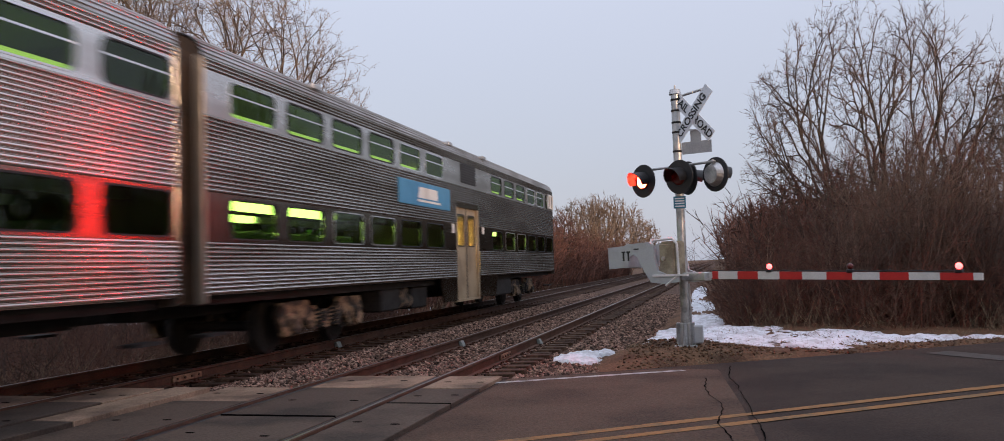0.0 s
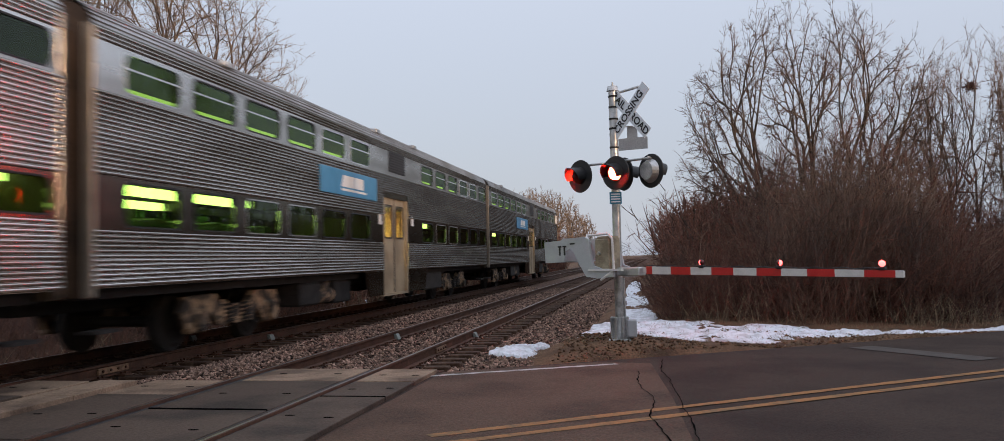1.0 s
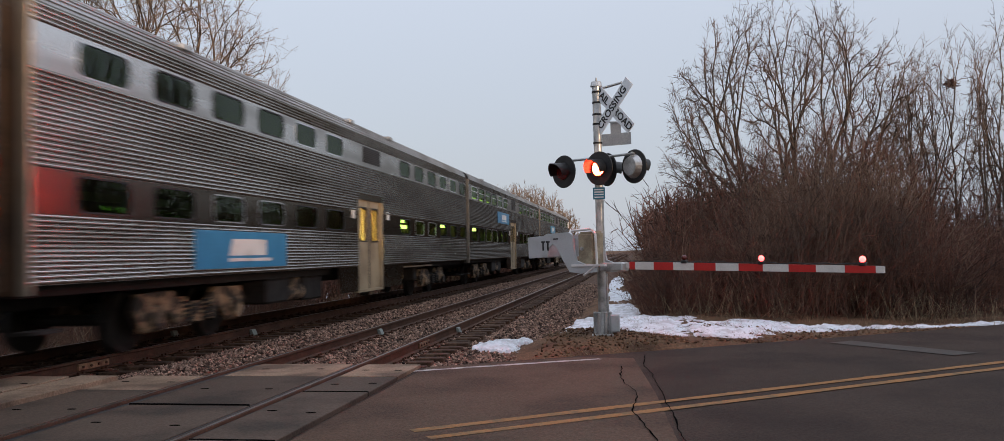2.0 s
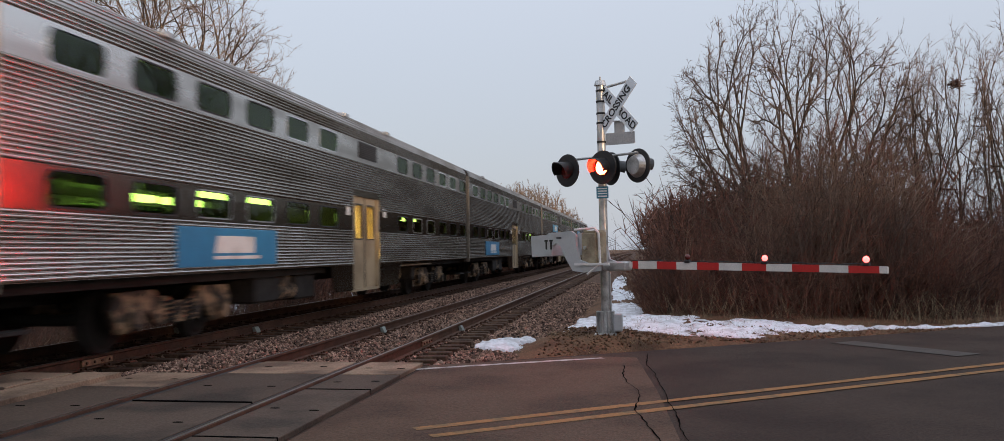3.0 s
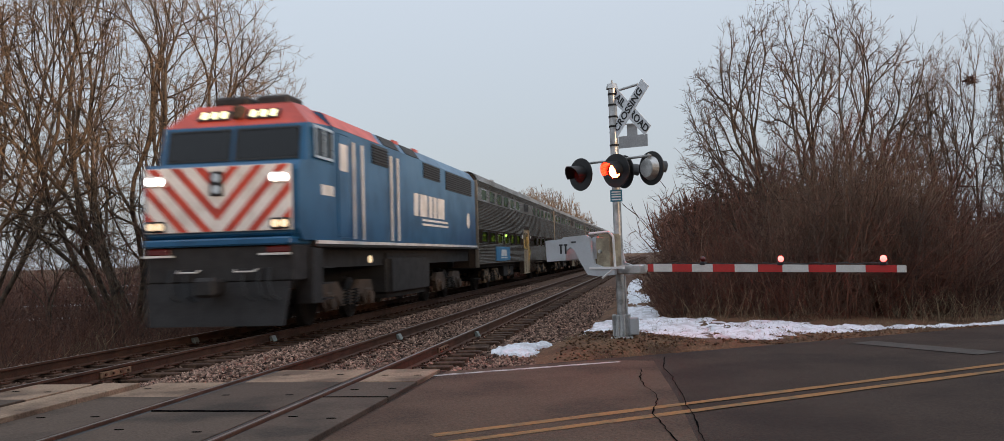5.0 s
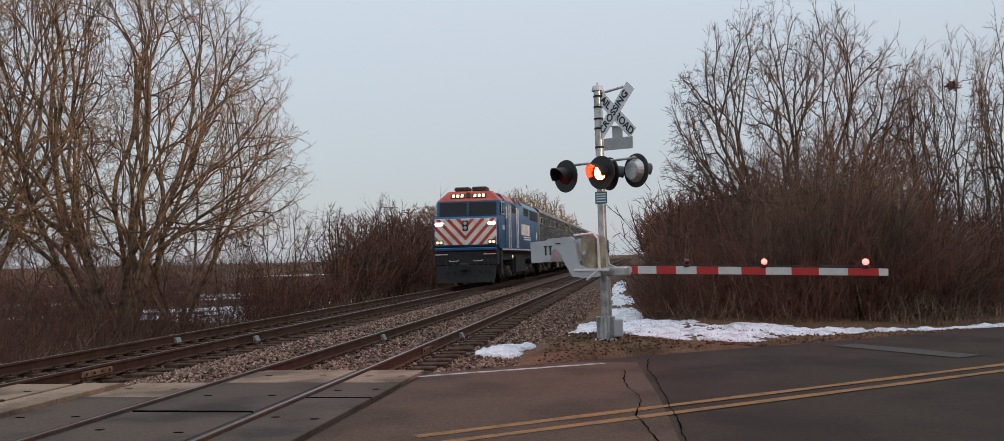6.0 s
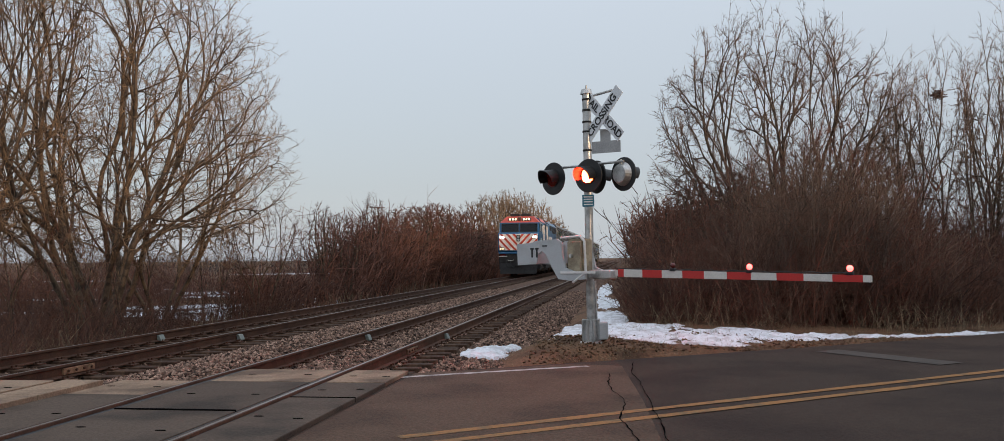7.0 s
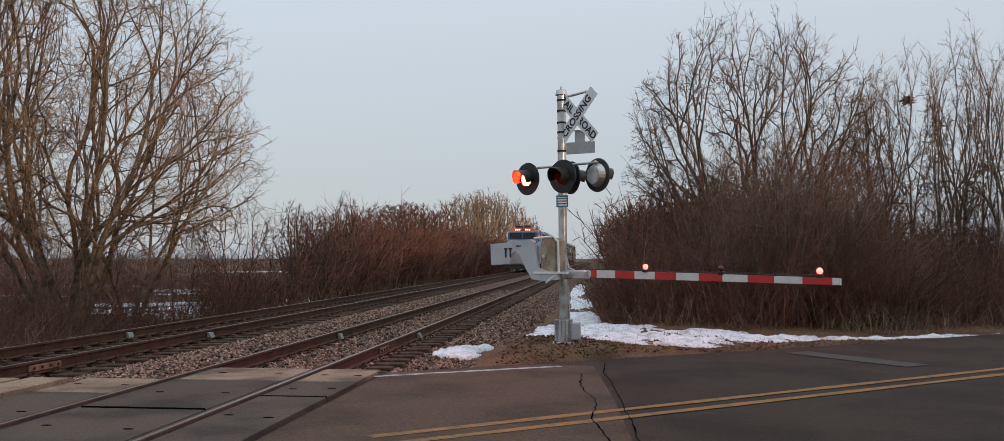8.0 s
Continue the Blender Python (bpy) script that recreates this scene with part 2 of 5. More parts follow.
def from_arrays(name, verts, faces, mat, parent=None):
    """Mesh of quads or triangles from numpy arrays."""
    me = bpy.data.meshes.new(name)
    n, k = faces.shape
    me.vertices.add(len(verts))
    me.vertices.foreach_set("co", verts.astype(np.float32).ravel())
    me.loops.add(n * k)
    me.loops.foreach_set("vertex_index", faces.astype(np.int32).ravel())
    me.polygons.add(n)
    me.polygons.foreach_set("loop_start", np.arange(0, n * k, k, dtype=np.int32))
    me.update(calc_edges=True)
    me.materials.append(mat)
    ob = new(name, me)
    if parent:
        ob.parent = parent
    return ob


def box(bm, x0, x1, y0, y1, z0, z1, bevel=0.0, seg=1, m=None):
    r = bmesh.ops.create_cube(bm, size=1.0)
    vs = r["verts"]
    for v in vs:
        v.co = Vector(((x0 + x1) / 2 + v.co.x * (x1 - x0), (y0 + y1) / 2 + v.co.y * (y1 - y0), (z0 + z1) / 2 + v.co.z * (z1 - z0)))
    if bevel:
        es = list({e for v in vs for e in v.link_edges})
        vs = list({v for f in bmesh.ops.bevel(bm, geom=es, offset=bevel, segments=seg, affect="EDGES")["faces"] for v in f.verts} | {v for v in vs if v.is_valid})
    if m is not None:
        bmesh.ops.transform(bm, matrix=m, verts=vs)
    return bm


def cyl(bm, p0, p1, r0, r1=None, n=16):
    """A closed tapered cylinder between two points."""
    p0, p1 = Vector(p0), Vector(p1)
    d = p1 - p0
    m = Matrix.Translation((p0 + p1) / 2) @ d.to_track_quat("Z", "Y").to_matrix().to_4x4()
    bmesh.ops.create_cone(bm, cap_ends=True, segments=n, radius1=r0, radius2=r0 if r1 is None else r1, depth=d.length, matrix=m)
    return bm


def prism(bm, pts, h0, h1, axes="xz"):
    """Extrude a closed outline: axes names the outline's plane; h runs along the third axis."""
    def at(a, b, h):
        return {"xz": (a, h, b), "yz": (h, a, b), "xy": (a, b, h)}[axes]
    lo = [bm.verts.new(at(a, b, h0)) for a, b in pts]
    hi = [bm.verts.new(at(a, b, h1)) for a, b in pts]
    n = len(pts)
    bm.faces.new(lo)
    bm.faces.new(hi[::-1])
    for i in range(n):
        bm.faces.new((lo[i], hi[i], hi[(i + 1) % n], lo[(i + 1) % n]))
    bmesh.ops.recalc_face_normals(bm, faces=bm.faces)
    return bm


def sweep(bm, pts, r, n=6):
    """One bent tube through the points."""
    prev = None
    for i, p in enumerate(pts):
        p = Vector(p)
        d = (Vector(pts[min(i + 1, len(pts) - 1)]) - Vector(pts[max(i - 1, 0)])).normalized()
        q = d.to_track_quat("Z", "Y")
        row = [bm.verts.new(p + q @ Vector((r * math.cos(6.28318 * k / n), r * math.sin(6.28318 * k / n), 0))) for k in range(n)]
        if prev:
            for k in range(n):
                bm.faces.new((prev[k], prev[(k + 1) % n], row[(k + 1) % n], row[k]))
        prev = row
    return bm


def ribbon(bm, pts, y0, y1):
    """An open outline in x and z, drawn out along y."""
    a = [bm.verts.new((x, y0, z)) for x, z in pts]
    b = [bm.verts.new((x, y1, z)) for x, z in pts]
    for i in range(len(pts) - 1):
        bm.faces.new((a[i], a[i + 1], b[i + 1], b[i]))
    return bm


def rounded(y0, y1, z0, z1, r, k=4):
    """Corner arcs of a rounded rectangle, four lists of points."""
    out = []
    for cy, cz, a0 in ((y1 - r, z1 - r, 0), (y0 + r, z1 - r, 90), (y0 + r, z0 + r, 180), (y1 - r, z0 + r, 270)):
        out.append([(cy + r * math.cos(radians(a0 + 90 * i / k)), cz + r * math.sin(radians(a0 + 90 * i / k))) for i in range(k + 1)])
    return out


def window_band(bm, x, y0, y1, z0, z1, holes, reveal=0.06, r=0.12):
    """A flat side sheet at x with round-cornered openings (ya, yb, za, zb) that have reveals."""
    holes = sorted(holes)
    s = -1 if x > 0 else 1
    cuts = [y0] + [(holes[i][1] + holes[i + 1][0]) / 2 for i in range(len(holes) - 1)] + [y1]
    for (ya, yb, za, zb), c0, c1 in zip(holes, cuts, cuts[1:]):
        arcs = rounded(ya, yb, za, zb, r)
        outer = [bm.verts.new((x, y, z)) for y, z in ((c1, z1), (c0, z1), (c0, z0), (c1, z0))]
        inner = [[bm.verts.new((x, y, z)) for y, z in arc] for arc in arcs]
        deep = [[bm.verts.new((x + s * reveal, y, z)) for y, z in arc] for arc in arcs]
        for c in range(4):
            for i in range(len(inner[c]) - 1):
                bm.faces.new((outer[c], inner[c][i], inner[c][i + 1]))
            n = (c + 1) % 4
            bm.faces.new((outer[c], inner[c][-1], inner[n][0], outer[n]))
        loop, dloop = sum(inner, []), sum(deep, [])
        for i in range(len(loop)):
            j = (i + 1) % len(loop)
            bm.faces.new((loop[i], loop[j], dloop[j], dloop[i]))
    bmesh.ops.remove_doubles(bm, verts=bm.verts, dist=0.0005)
    return bm


def rounded_ring(bm, x, y0, y1, z0, z1, r, width, depth):
    """A raised frame round an opening, in a plane of constant x."""
    a = sum(rounded(y0, y1, z0, z1, r), [])
    b = sum(rounded(y0 - width, y1 + width, z0 - width, z1 + width, r + width), [])
    rows = [[bm.verts.new((xx, y, z)) for y, z in p] for xx, p in ((x, b), (x + depth, b), (x + depth, a), (x - depth, a))]
    n = len(a)
    for p, q in zip(rows, rows[1:]):
        for i in range(n):
            bm.faces.new((p[i], p[(i + 1) % n], q[(i + 1) % n], q[i]))
    return bm


def rounded_pane(bm, x, y0, y1, z0, z1, r, thick=0.012):
    pts = sum(rounded(y0, y1, z0, z1, r), [])
    return prism(bm, pts, x - thick / 2, x + thick / 2, "yz")


def tubes(name, segs, mat, sides=3, parent=None):
    """One mesh of many tapered twigs; rows of x0 y0 z0 x1 y1 z1 r0 r1."""
    s = np.asarray(segs, dtype=np.float64)
    p0, p1 = s[:, 0:3], s[:, 3:6]
    d = p1 - p0
    d /= np.maximum(np.linalg.norm(d, axis=1, keepdims=True), 1e-6)
    ref = np.where(np.abs(d[:, 2:3]) > 0.9, np.array([[1.0, 0, 0]]), np.array([[0, 0, 1.0]]))
    u = np.cross(d, ref)
    u /= np.linalg.norm(u, axis=1, keepdims=True)
    v = np.cross(d, u)
    ang = np.arange(sides) * 2 * math.pi / sides
    ring = u[:, None, :] * np.cos(ang)[None, :, None] + v[:, None, :] * np.sin(ang)[None, :, None]
    a = p0[:, None, :] + ring * s[:, 6, None, None]
    b = p1[:, None, :] + ring * s[:, 7, None, None]
    verts = np.concatenate([a, b], axis=1).reshape(-1, 3)
    base = np.arange(len(s))[:, None] * sides * 2
    i = np.arange(sides)[None, :]
    j = (i + 1) % sides
    faces = np.stack([base + i, base + j, base + sides + j, base + sides + i], axis=-1).reshape(-1, 4)
    return from_arrays(name, verts, faces, mat, parent)


def spikes(name, segs, mat, parent=None):
    """One mesh of many thin three-sided twigs that end in a point; rows as for tubes."""
    s = np.asarray(segs, dtype=np.float64)
    p0, p1 = s[:, 0:3], s[:, 3:6]
    d = p1 - p0
    d /= np.maximum(np.linalg.norm(d, axis=1, keepdims=True), 1e-6)
    ref = np.where(np.abs(d[:, 2:3]) > 0.9, np.array([[1.0, 0, 0]]), np.array([[0, 0, 1.0]]))
    u = np.cross(d, ref)
    u /= np.linalg.norm(u, axis=1, keepdims=True)
    v = np.cross(d, u)
    r = s[:, 6:7]
    verts = np.stack([p0 + u * r, p0 + (v * 0.87 - u * 0.5) * r, p0 - (v * 0.87 + u * 0.5) * r, p1], axis=1).reshape(-1, 3)
    tri = np.array([(0, 1, 3), (1, 2, 3), (2, 0, 3)])
    faces = (tri[None] + (np.arange(len(s)) * 4)[:, None, None]).reshape(-1, 3)
    return from_arrays(name, verts, faces, mat, parent)


def words(name, text, size, mat, parent, m, depth=0.002):
    """Lettering in the built-in font, as a mesh."""
    cu = bpy.data.curves.new(name, "FONT")
    cu.body, cu.size, cu.extrude, cu.align_x, cu.align_y, cu.offset = text, size, depth, "CENTER", "CENTER", size * 0.02
    tmp = new(name, cu)
    bpy.context.view_layer.update()
    me = bpy.data.meshes.new_from_object(tmp.evaluated_get(bpy.context.evaluated_depsgraph_get()))
    bpy.data.objects.remove(tmp)
    me.materials.clear()
    me.materials.append(mat)
    ob = new(name, me)
    ob.parent, ob.matrix_basis = parent, m
    return ob


def thing(name, label, category, m=None, group="", kind=""):
    ob = new(name)
    if m is not None:
        ob.matrix_basis = m
    return tagged(ob, label, category, group, kind)


# ---------- ground ----------
def along(u, n, z=0.0):
    """A place u metres along the road and n metres across it."""
    p = ROAD * u + NORM * n
    return Vector((p.x, p.y, z))


def ground_height(x, y):
    n = -0.6 * x + 0.8 * y
    z = -0.30
    if x < -11:
        z = -0.30 - 0.75 * min(1.0, (-11 - x) / 3.0)
    elif x < -1.6:
        z = -0.42
    if n < 11.4:
        z = min(z, -0.32)
    else:
        mound = math.exp(-((x + 0.6) ** 2 + (y - 15.3) ** 2) / 4.0)
        z += 0.32 * mound if x > -2.2 else 0
        if x > 1:
            z += 0.05
        if x > -1.4:
            z += 0.16 * min(1.0, max(0.0, (n - 12.5) / 3.5))
    far = min(1.0, max(0.0, (math.hypot(x, y) - 60) / 200))
    return z + 0.05 * noise.noise((x * 0.5, y * 0.5, 0)) * (1 - far) + far * 0.3 * noise.noise((x * 0.01, y * 0.01, 3))


def build_ground():
    def ticks(lo, hi, fine0, fine1):
        t, v = [], lo
        while v < hi:
            t.append(v)
            d = 0 if fine0 <= v <= fine1 else min(abs(v - fine0), abs(v - fine1))
            v += 0.45 + d * 0.18
        return np.array(t + [hi])
    xs, ys = ticks(-2500, 2500, -26, 14), ticks(-2000, 3500, 3, 42)
    verts = np.array([(x, y, ground_height(x, y)) for y in ys for x in xs])
    w = len(xs)
    i, j = np.meshgrid(np.arange(w - 1), np.arange(len(ys) - 1))
    a = (j * w + i).ravel()
    ob = from_arrays("ground", verts, np.stack([a, a + 1, a + w + 1, a + w], axis=1), M["earth"])
    for p in ob.data.polygons:
        p.use_smooth = True
    tagged(ob, "dead brown winter grass and bare soil", "ground", kind="structure")


def sheet(name, outline, z, depth, mat, label, kind="structure", category="road"):
    bm = prism(bmesh.new(), outline, z - depth, z, "xy")
    return tagged(obj(name, bm, mat), label, category, kind=kind)


def build_road():
    def q(u, n):
        p = along(u, n)
        return (p.x, p.y)
    z = -0.06
    outline = [q(-70, 3.3), q(120, 3.3), q(120, 10.35), q(14, 10.35), q(10, 10.55), q(5, 10.85), q(4.4, 10.95),
               (-2.75, 11.6), (-5.75, 10.1), (-5.8, 9.75), (-7.3, 9.5), (-9.6, 7.6), q(-11, 11.4), q(-70, 11.4)]
    sheet("road", outline, z, 0.3, M["asphalt"], "worn dark asphalt road with sealed cracks")
    patch = [q(-6.0, 3.4), q(2.3, 3.4), (0.30, 6.5), (0.22, 8.0), (0.14, 9.5), (0.02, 11.0), (-0.10, 12.5), q(6.9, 10.6), q(4.4, 10.9), (-2.75, 11.5), (-2.78, 8.0), (-2.78, 4.0)]
    sheet("road_patch", patch, z + 0.004, 0.1, M["asphalt_old"], "older dusty brown asphalt beside the crossing")
    # double yellow line, with gaps of wear
    for n in (6.69, 7.03):
        bm = bmesh.new()
        u = 2.9
        while u < 60:
            w = 0.064 + 0.016 * noise.noise((u, n, 0))
            vs = [bm.verts.new(along(u, n - w, z + 0.008)), bm.verts.new(along(u + 0.5, n - w, z + 0.008)),
                  bm.verts.new(along(u + 0.5, n + w, z + 0.008)), bm.verts.new(along(u, n + w, z + 0.008))]
            bm.faces.new(vs)
            u += 0.5
        tagged(obj("yellow_line", bm, M["yellow"]), "faded yellow centre line painted on asphalt", "road marking", "double centre line", "structure")
    for name, u0, u1, n0, n1, slant, lab in (("edge_line", 4.3, 7.0, 10.52, 10.64, 0.32, "worn white edge line on asphalt"),
                                      ("stop_line", 11.0, 11.5, 7.8, 9.9, 0.0, "worn white stop line on asphalt")):
        bm = bmesh.new()
        bm.faces.new([bm.verts.new(along(u, n, z + 0.008)) for u, n in ((u0, n0), (u1, n0 - slant), (u1, n1 - slant), (u0, n1))])
        tagged(obj(name, bm, M["lane_white"] if u0 < 10 else M["faded_white"]), lab, "road marking", kind="structure")
    # cracks across the lane
    for k, (a, b) in enumerate((((0.0, 12.9), (0.38, 6.2)), ((-0.28, 11.6), (0.12, 6.4)))):
        bm = bmesh.new()
        prev = None
        for i in range(61):
            f = i / 60
            y = a[1] + (b[1] - a[1]) * f
            x = a[0] + (b[0] - a[0]) * f + 0.10 * noise.noise((y * 0.9, k * 7.0, 0)) + 0.035 * noise.noise((y * 4.0, k * 7.0, 2))
            w = 0.003 + 0.011 * abs(noise.noise((y * 1.7, k * 3.0, 5)))
            row = [bm.verts.new((x - w, y, z + 0.011)), bm.verts.new((x + w, y, z + 0.011))]
            if prev:
                bm.faces.new((prev[0], prev[1], row[1], row[0]))
            prev = row
        tagged(obj("road_crack", bm, M["crack"]), "dark irregular crack in the asphalt", "road crack", "cracks", "structure")


# ---------- tracks ----------
RAIL = [(-0.035, -0.003), (-0.014, 0.0), (0.020, 0.0), (0.035, -0.003), (0.037, -0.03), (0.010, -0.045), (0.009, -0.14), (0.07, -0.155), (0.07, -0.17),
        (-0.07, -0.17), (-0.07, -0.155), (-0.009, -0.14), (-0.010, -0.045), (-0.037, -0.03)]


def build_track(name, x, z, y_open, label):
    """Rails, ties and fastenings; y_open is where the crossing ends and the ties come free."""
    t = thing(name, label, "railway track", Matrix.Translation((x, 0, z)), kind="structure")
    for s in (-1, 1):
        bm = bmesh.new()
        prism(bm, [(s * GAUGE + a, b) for a, b in RAIL], -150, 900, "xz")
        r = part("rail", bm, [M["rail"], M["railtop"]], t, "rusty rail with a polished head")
        for f in r.data.polygons:
            if f.center.z > -0.0008:
                f.material_index = 1
    rng = random.Random(len(name))
    tie = bmesh.new()
    box(tie, -1.3, 1.3, -0.115, 0.115, -0.18, 0.0, 0.012)
    me = bpy.data.meshes.new("tie")
    tie.to_mesh(me)
    tie.free()
    me.materials.append(M["tie"])
    plate = bmesh.new()
    box(plate, -0.17, 0.17, -0.09, 0.09, 0.0, 0.02)
    for a in (-0.1, 0.1):
        for b in (-0.05, 0.05):
            box(plate, a - 0.015, a + 0.015, b - 0.015, b + 0.015, 0.02, 0.05)
    pm = bpy.data.meshes.new("tie_plate")
    plate.to_mesh(pm)
    plate.free()
    pm.materials.append(M["rail"])
    y = y_open + 0.15
    while y < 62:
        ob = new("tie", me)
        ob.parent = t
        ob.matrix_basis = pose(rng.uniform(-0.05, 0.05), y, -0.19 + rng.uniform(-0.012, 0.006), 0, 0, rng.uniform(-1.5, 1.5))
        if y < 36:
            for s in (-1, 1):
                p = new("tie_plate", pm)
                p.parent = t
                p.matrix_basis = pose(s * GAUGE, y, -0.188)
        y += 0.53
    bm = bmesh.new()
    while y < 330:
        box(bm, -1.3, 1.3, y - 0.115, y + 0.115, -0.37, -0.19)
        y += 0.53
    far = part("far_ties", bm, M["tie"], t)
    far["kind"] = "stuff"
    return t


def build_ballast():
    """A bed under both tracks with shoulders, and loose stones over the nearer stretch."""
    prof = [(-12.2, -0.95), (-10.6, -0.22), (-10.0, -0.23), (-6.9, -0.20), (-6.3, -0.12), (-5.8, -0.16), (-5.3, -0.30), (-2.95, -0.30), (-2.45, -0.25), (-1.2, -0.36), (-1.2, -1.1), (-12.2, -1.1)]
    prof = [(x, z + 0.02) for x, z in prof]
    bm = prism(bmesh.new(), prof, 7.2, 900, "xz")
    prism(bm, [(x, z - 0.2) for x, z in prof], -150, 7.2, "xz")
    tagged(obj("ballast_bed", bm, M["ballast"]), "bed of dark crushed stone under the tracks", "ballast", kind="structure")
    rng = np.random.default_rng(5)
    def field(name, count, x0, x1, y0, y1, size, power=1.6, sink=0.0, verge=False):
        f = rng.random(count) ** power
        y = y0 + (y1 - y0) * f
        x = rng.uniform(x0, x1, count)
        top = np.interp(x, [p[0] for p in prof[:10]], [p[1] for p in prof[:10]])
        if verge:
            keep = (-0.6 * x + 0.8 * y > 10.95) & (x > -1.9)
            x, y = x[keep], y[keep]
            count = len(x)
            top = np.array([ground_height(a, b) for a, b in zip(x, y)])
        base = np.array([(1, 0, 0), (-1, 0, 0), (0, 1, 0), (0, -1, 0), (0, 0, 1), (0, 0, -1)], dtype=float)
        tri = np.array([(0, 2, 4), (2, 1, 4), (1, 3, 4), (3, 0, 4), (2, 0, 5), (1, 2, 5), (3, 1, 5), (0, 3, 5)])
        r = rng.uniform(size * 0.5, size, count)
        jit = base[None] * rng.uniform(0.55, 1.15, (count, 6, 1)) + rng.normal(0, 0.22, (count, 6, 3))
        ang = rng.uniform(0, 6.28, count)
        c, s = np.cos(ang)[:, None], np.sin(ang)[:, None]
        vx, vy = jit[:, :, 0] * c - jit[:, :, 1] * s, jit[:, :, 0] * s + jit[:, :, 1] * c
        v = np.stack([vx, vy, jit[:, :, 2] * 0.8], axis=2) * r[:, None, None]
        v += np.stack([x, y, top + r * 0.25 - sink], axis=1)[:, None, :]
        faces = (tri[None] + (np.arange(count) * 6)[:, None, None]).reshape(-1, 3)
        tagged(from_arrays(name, v.reshape(-1, 3), faces, M["clod"] if verge else M["stone"]), "brown clods and dead litter on the verge" if verge else "loose angular grey-brown ballast stones", "litter" if verge else "ballast", kind="stuff")
    field("ballast_stones", 11500, -6.95, -5.55, 9.9, 45, 0.045)
    field("ballast_stones", 10500, -3.2, -1.25, 12.0, 45, 0.048)
    field("ballast_stones", 12000, -5.25, -3.45, 11.8, 45, 0.040, 1.7, -0.075)
    field("verge_litter", 7000, -1.9, 7.0, 12.2, 19.5, 0.035, 1.0, 0.0, True)
    field("ballast_stones", 8000, -9.0, -7.3, 10, 45, 0.040, 1.7, -0.02)
    field("ballast_stones", 3500, -11.6, -9.2, 10, 50, 0.045)


def build_crossing():
    """Concrete crossing panels beside and between the rails, with flangeways."""
    rng = random.Random(2)
    def slab(x0, x1, y0, y1, z, mat):
        bm = bmesh.new()
        box(bm, x0, x1, y0 + rng.uniform(0.005, 0.011), y1 - rng.uniform(0.005, 0.011), z - 0.16, z, 0.006)
        p = obj("crossing_panel", bm, mat)
        for f in (0.2, 0.8):
            if x1 - x0 > 0.7 and y1 > 4:
                cx, cy = x0 + (x1 - x0) * (f + rng.uniform(-0.03, 0.03)), y0 + (y1 - y0) * rng.uniform(0.46, 0.56)
                part("lifting_slot", prism(bmesh.new(), [(cx + 0.05 * math.cos(a * 0.628), cy + 0.024 * math.sin(a * 0.628)) for a in range(10)], z - 0.02, z + 0.003, "xy"), M["crack"], p)
        tagged(p, "weathered grey concrete crossing panel between the rails", "crossing panel", "crossing panels", "structure")
    for x, z, ends in ((XN, 0.0, (10.35, 11.5, 11.45)), (XF, ZF, (8.3, 9.0, 9.75))):
        for k, (a, b, end) in enumerate(((-1.75, -GAUGE - 0.085, ends[0]), (-GAUGE + 0.13, GAUGE - 0.13, ends[1]), (GAUGE + 0.085, 1.55, ends[2]))):
            y = end
            while y > -3:
                first = y == end
                size = 1.15 if first else (2.44, 2.05, 1.15 if y > 10 else 2.44)[k]
                slab(x + a, x + b, y - size, y, z - 0.012 - rng.uniform(0, 0.008), M["panel"] if first else M["panel_dark"])
                y -= size
                if not first and x == XN and k and y > 4:
                    bm = bmesh.new()
                    rows = []
                    for i in range(13):
                        cx = x + a + (b - a) * i / 12
                        w0, w1 = 0.003 + 0.032 * abs(noise.noise((cx * 4, y, 1.3))), 0.003 + 0.032 * abs(noise.noise((cx * 4, y, 4.7)))
                        rows.append((bm.verts.new((cx, y - w0, z - 0.007)), bm.verts.new((cx, y + w1, z - 0.007)), bm.verts.new((cx, y - w0, z - 0.15)), bm.verts.new((cx, y + w1, z - 0.15))))
                    for p, q in zip(rows, rows[1:]):
                        for i, j in ((0, 1), (2, 0), (1, 3)):
                            bm.faces.new((p[i], p[j], q[j], q[i]))
                    tagged(obj("joint_filler", bm, M["crack"]), "black ragged filler in a joint between panels", "crossing panel", "crossing panels", "structure")
    for x, z, end in ((XN, 0.0, 11.5), (XF, ZF, 9.0)):
        for s in (-1, 1):
            for a, b in ((GAUGE - 0.13, GAUGE - 0.038), (GAUGE + 0.038, GAUGE + 0.085)):
                x0, x1 = sorted((x + s * a, x + s * b))
                bm = box(bmesh.new(), x0 + 0.001, x1 - 0.001, -3, end, z - 0.16, z - 0.03)
                tagged(obj("flangeway_filler", bm, M["rubber"]), "black rubber filler beside the rail", "crossing panel", "crossing panels", "structure")
    y = 9.95
    while y > -3:
        slab(XF + 1.56, XN - 1.76, y - 1.2, y, 0.035, M["panel"] if y > 8 else M["panel_dark"])
        y -= 1.2


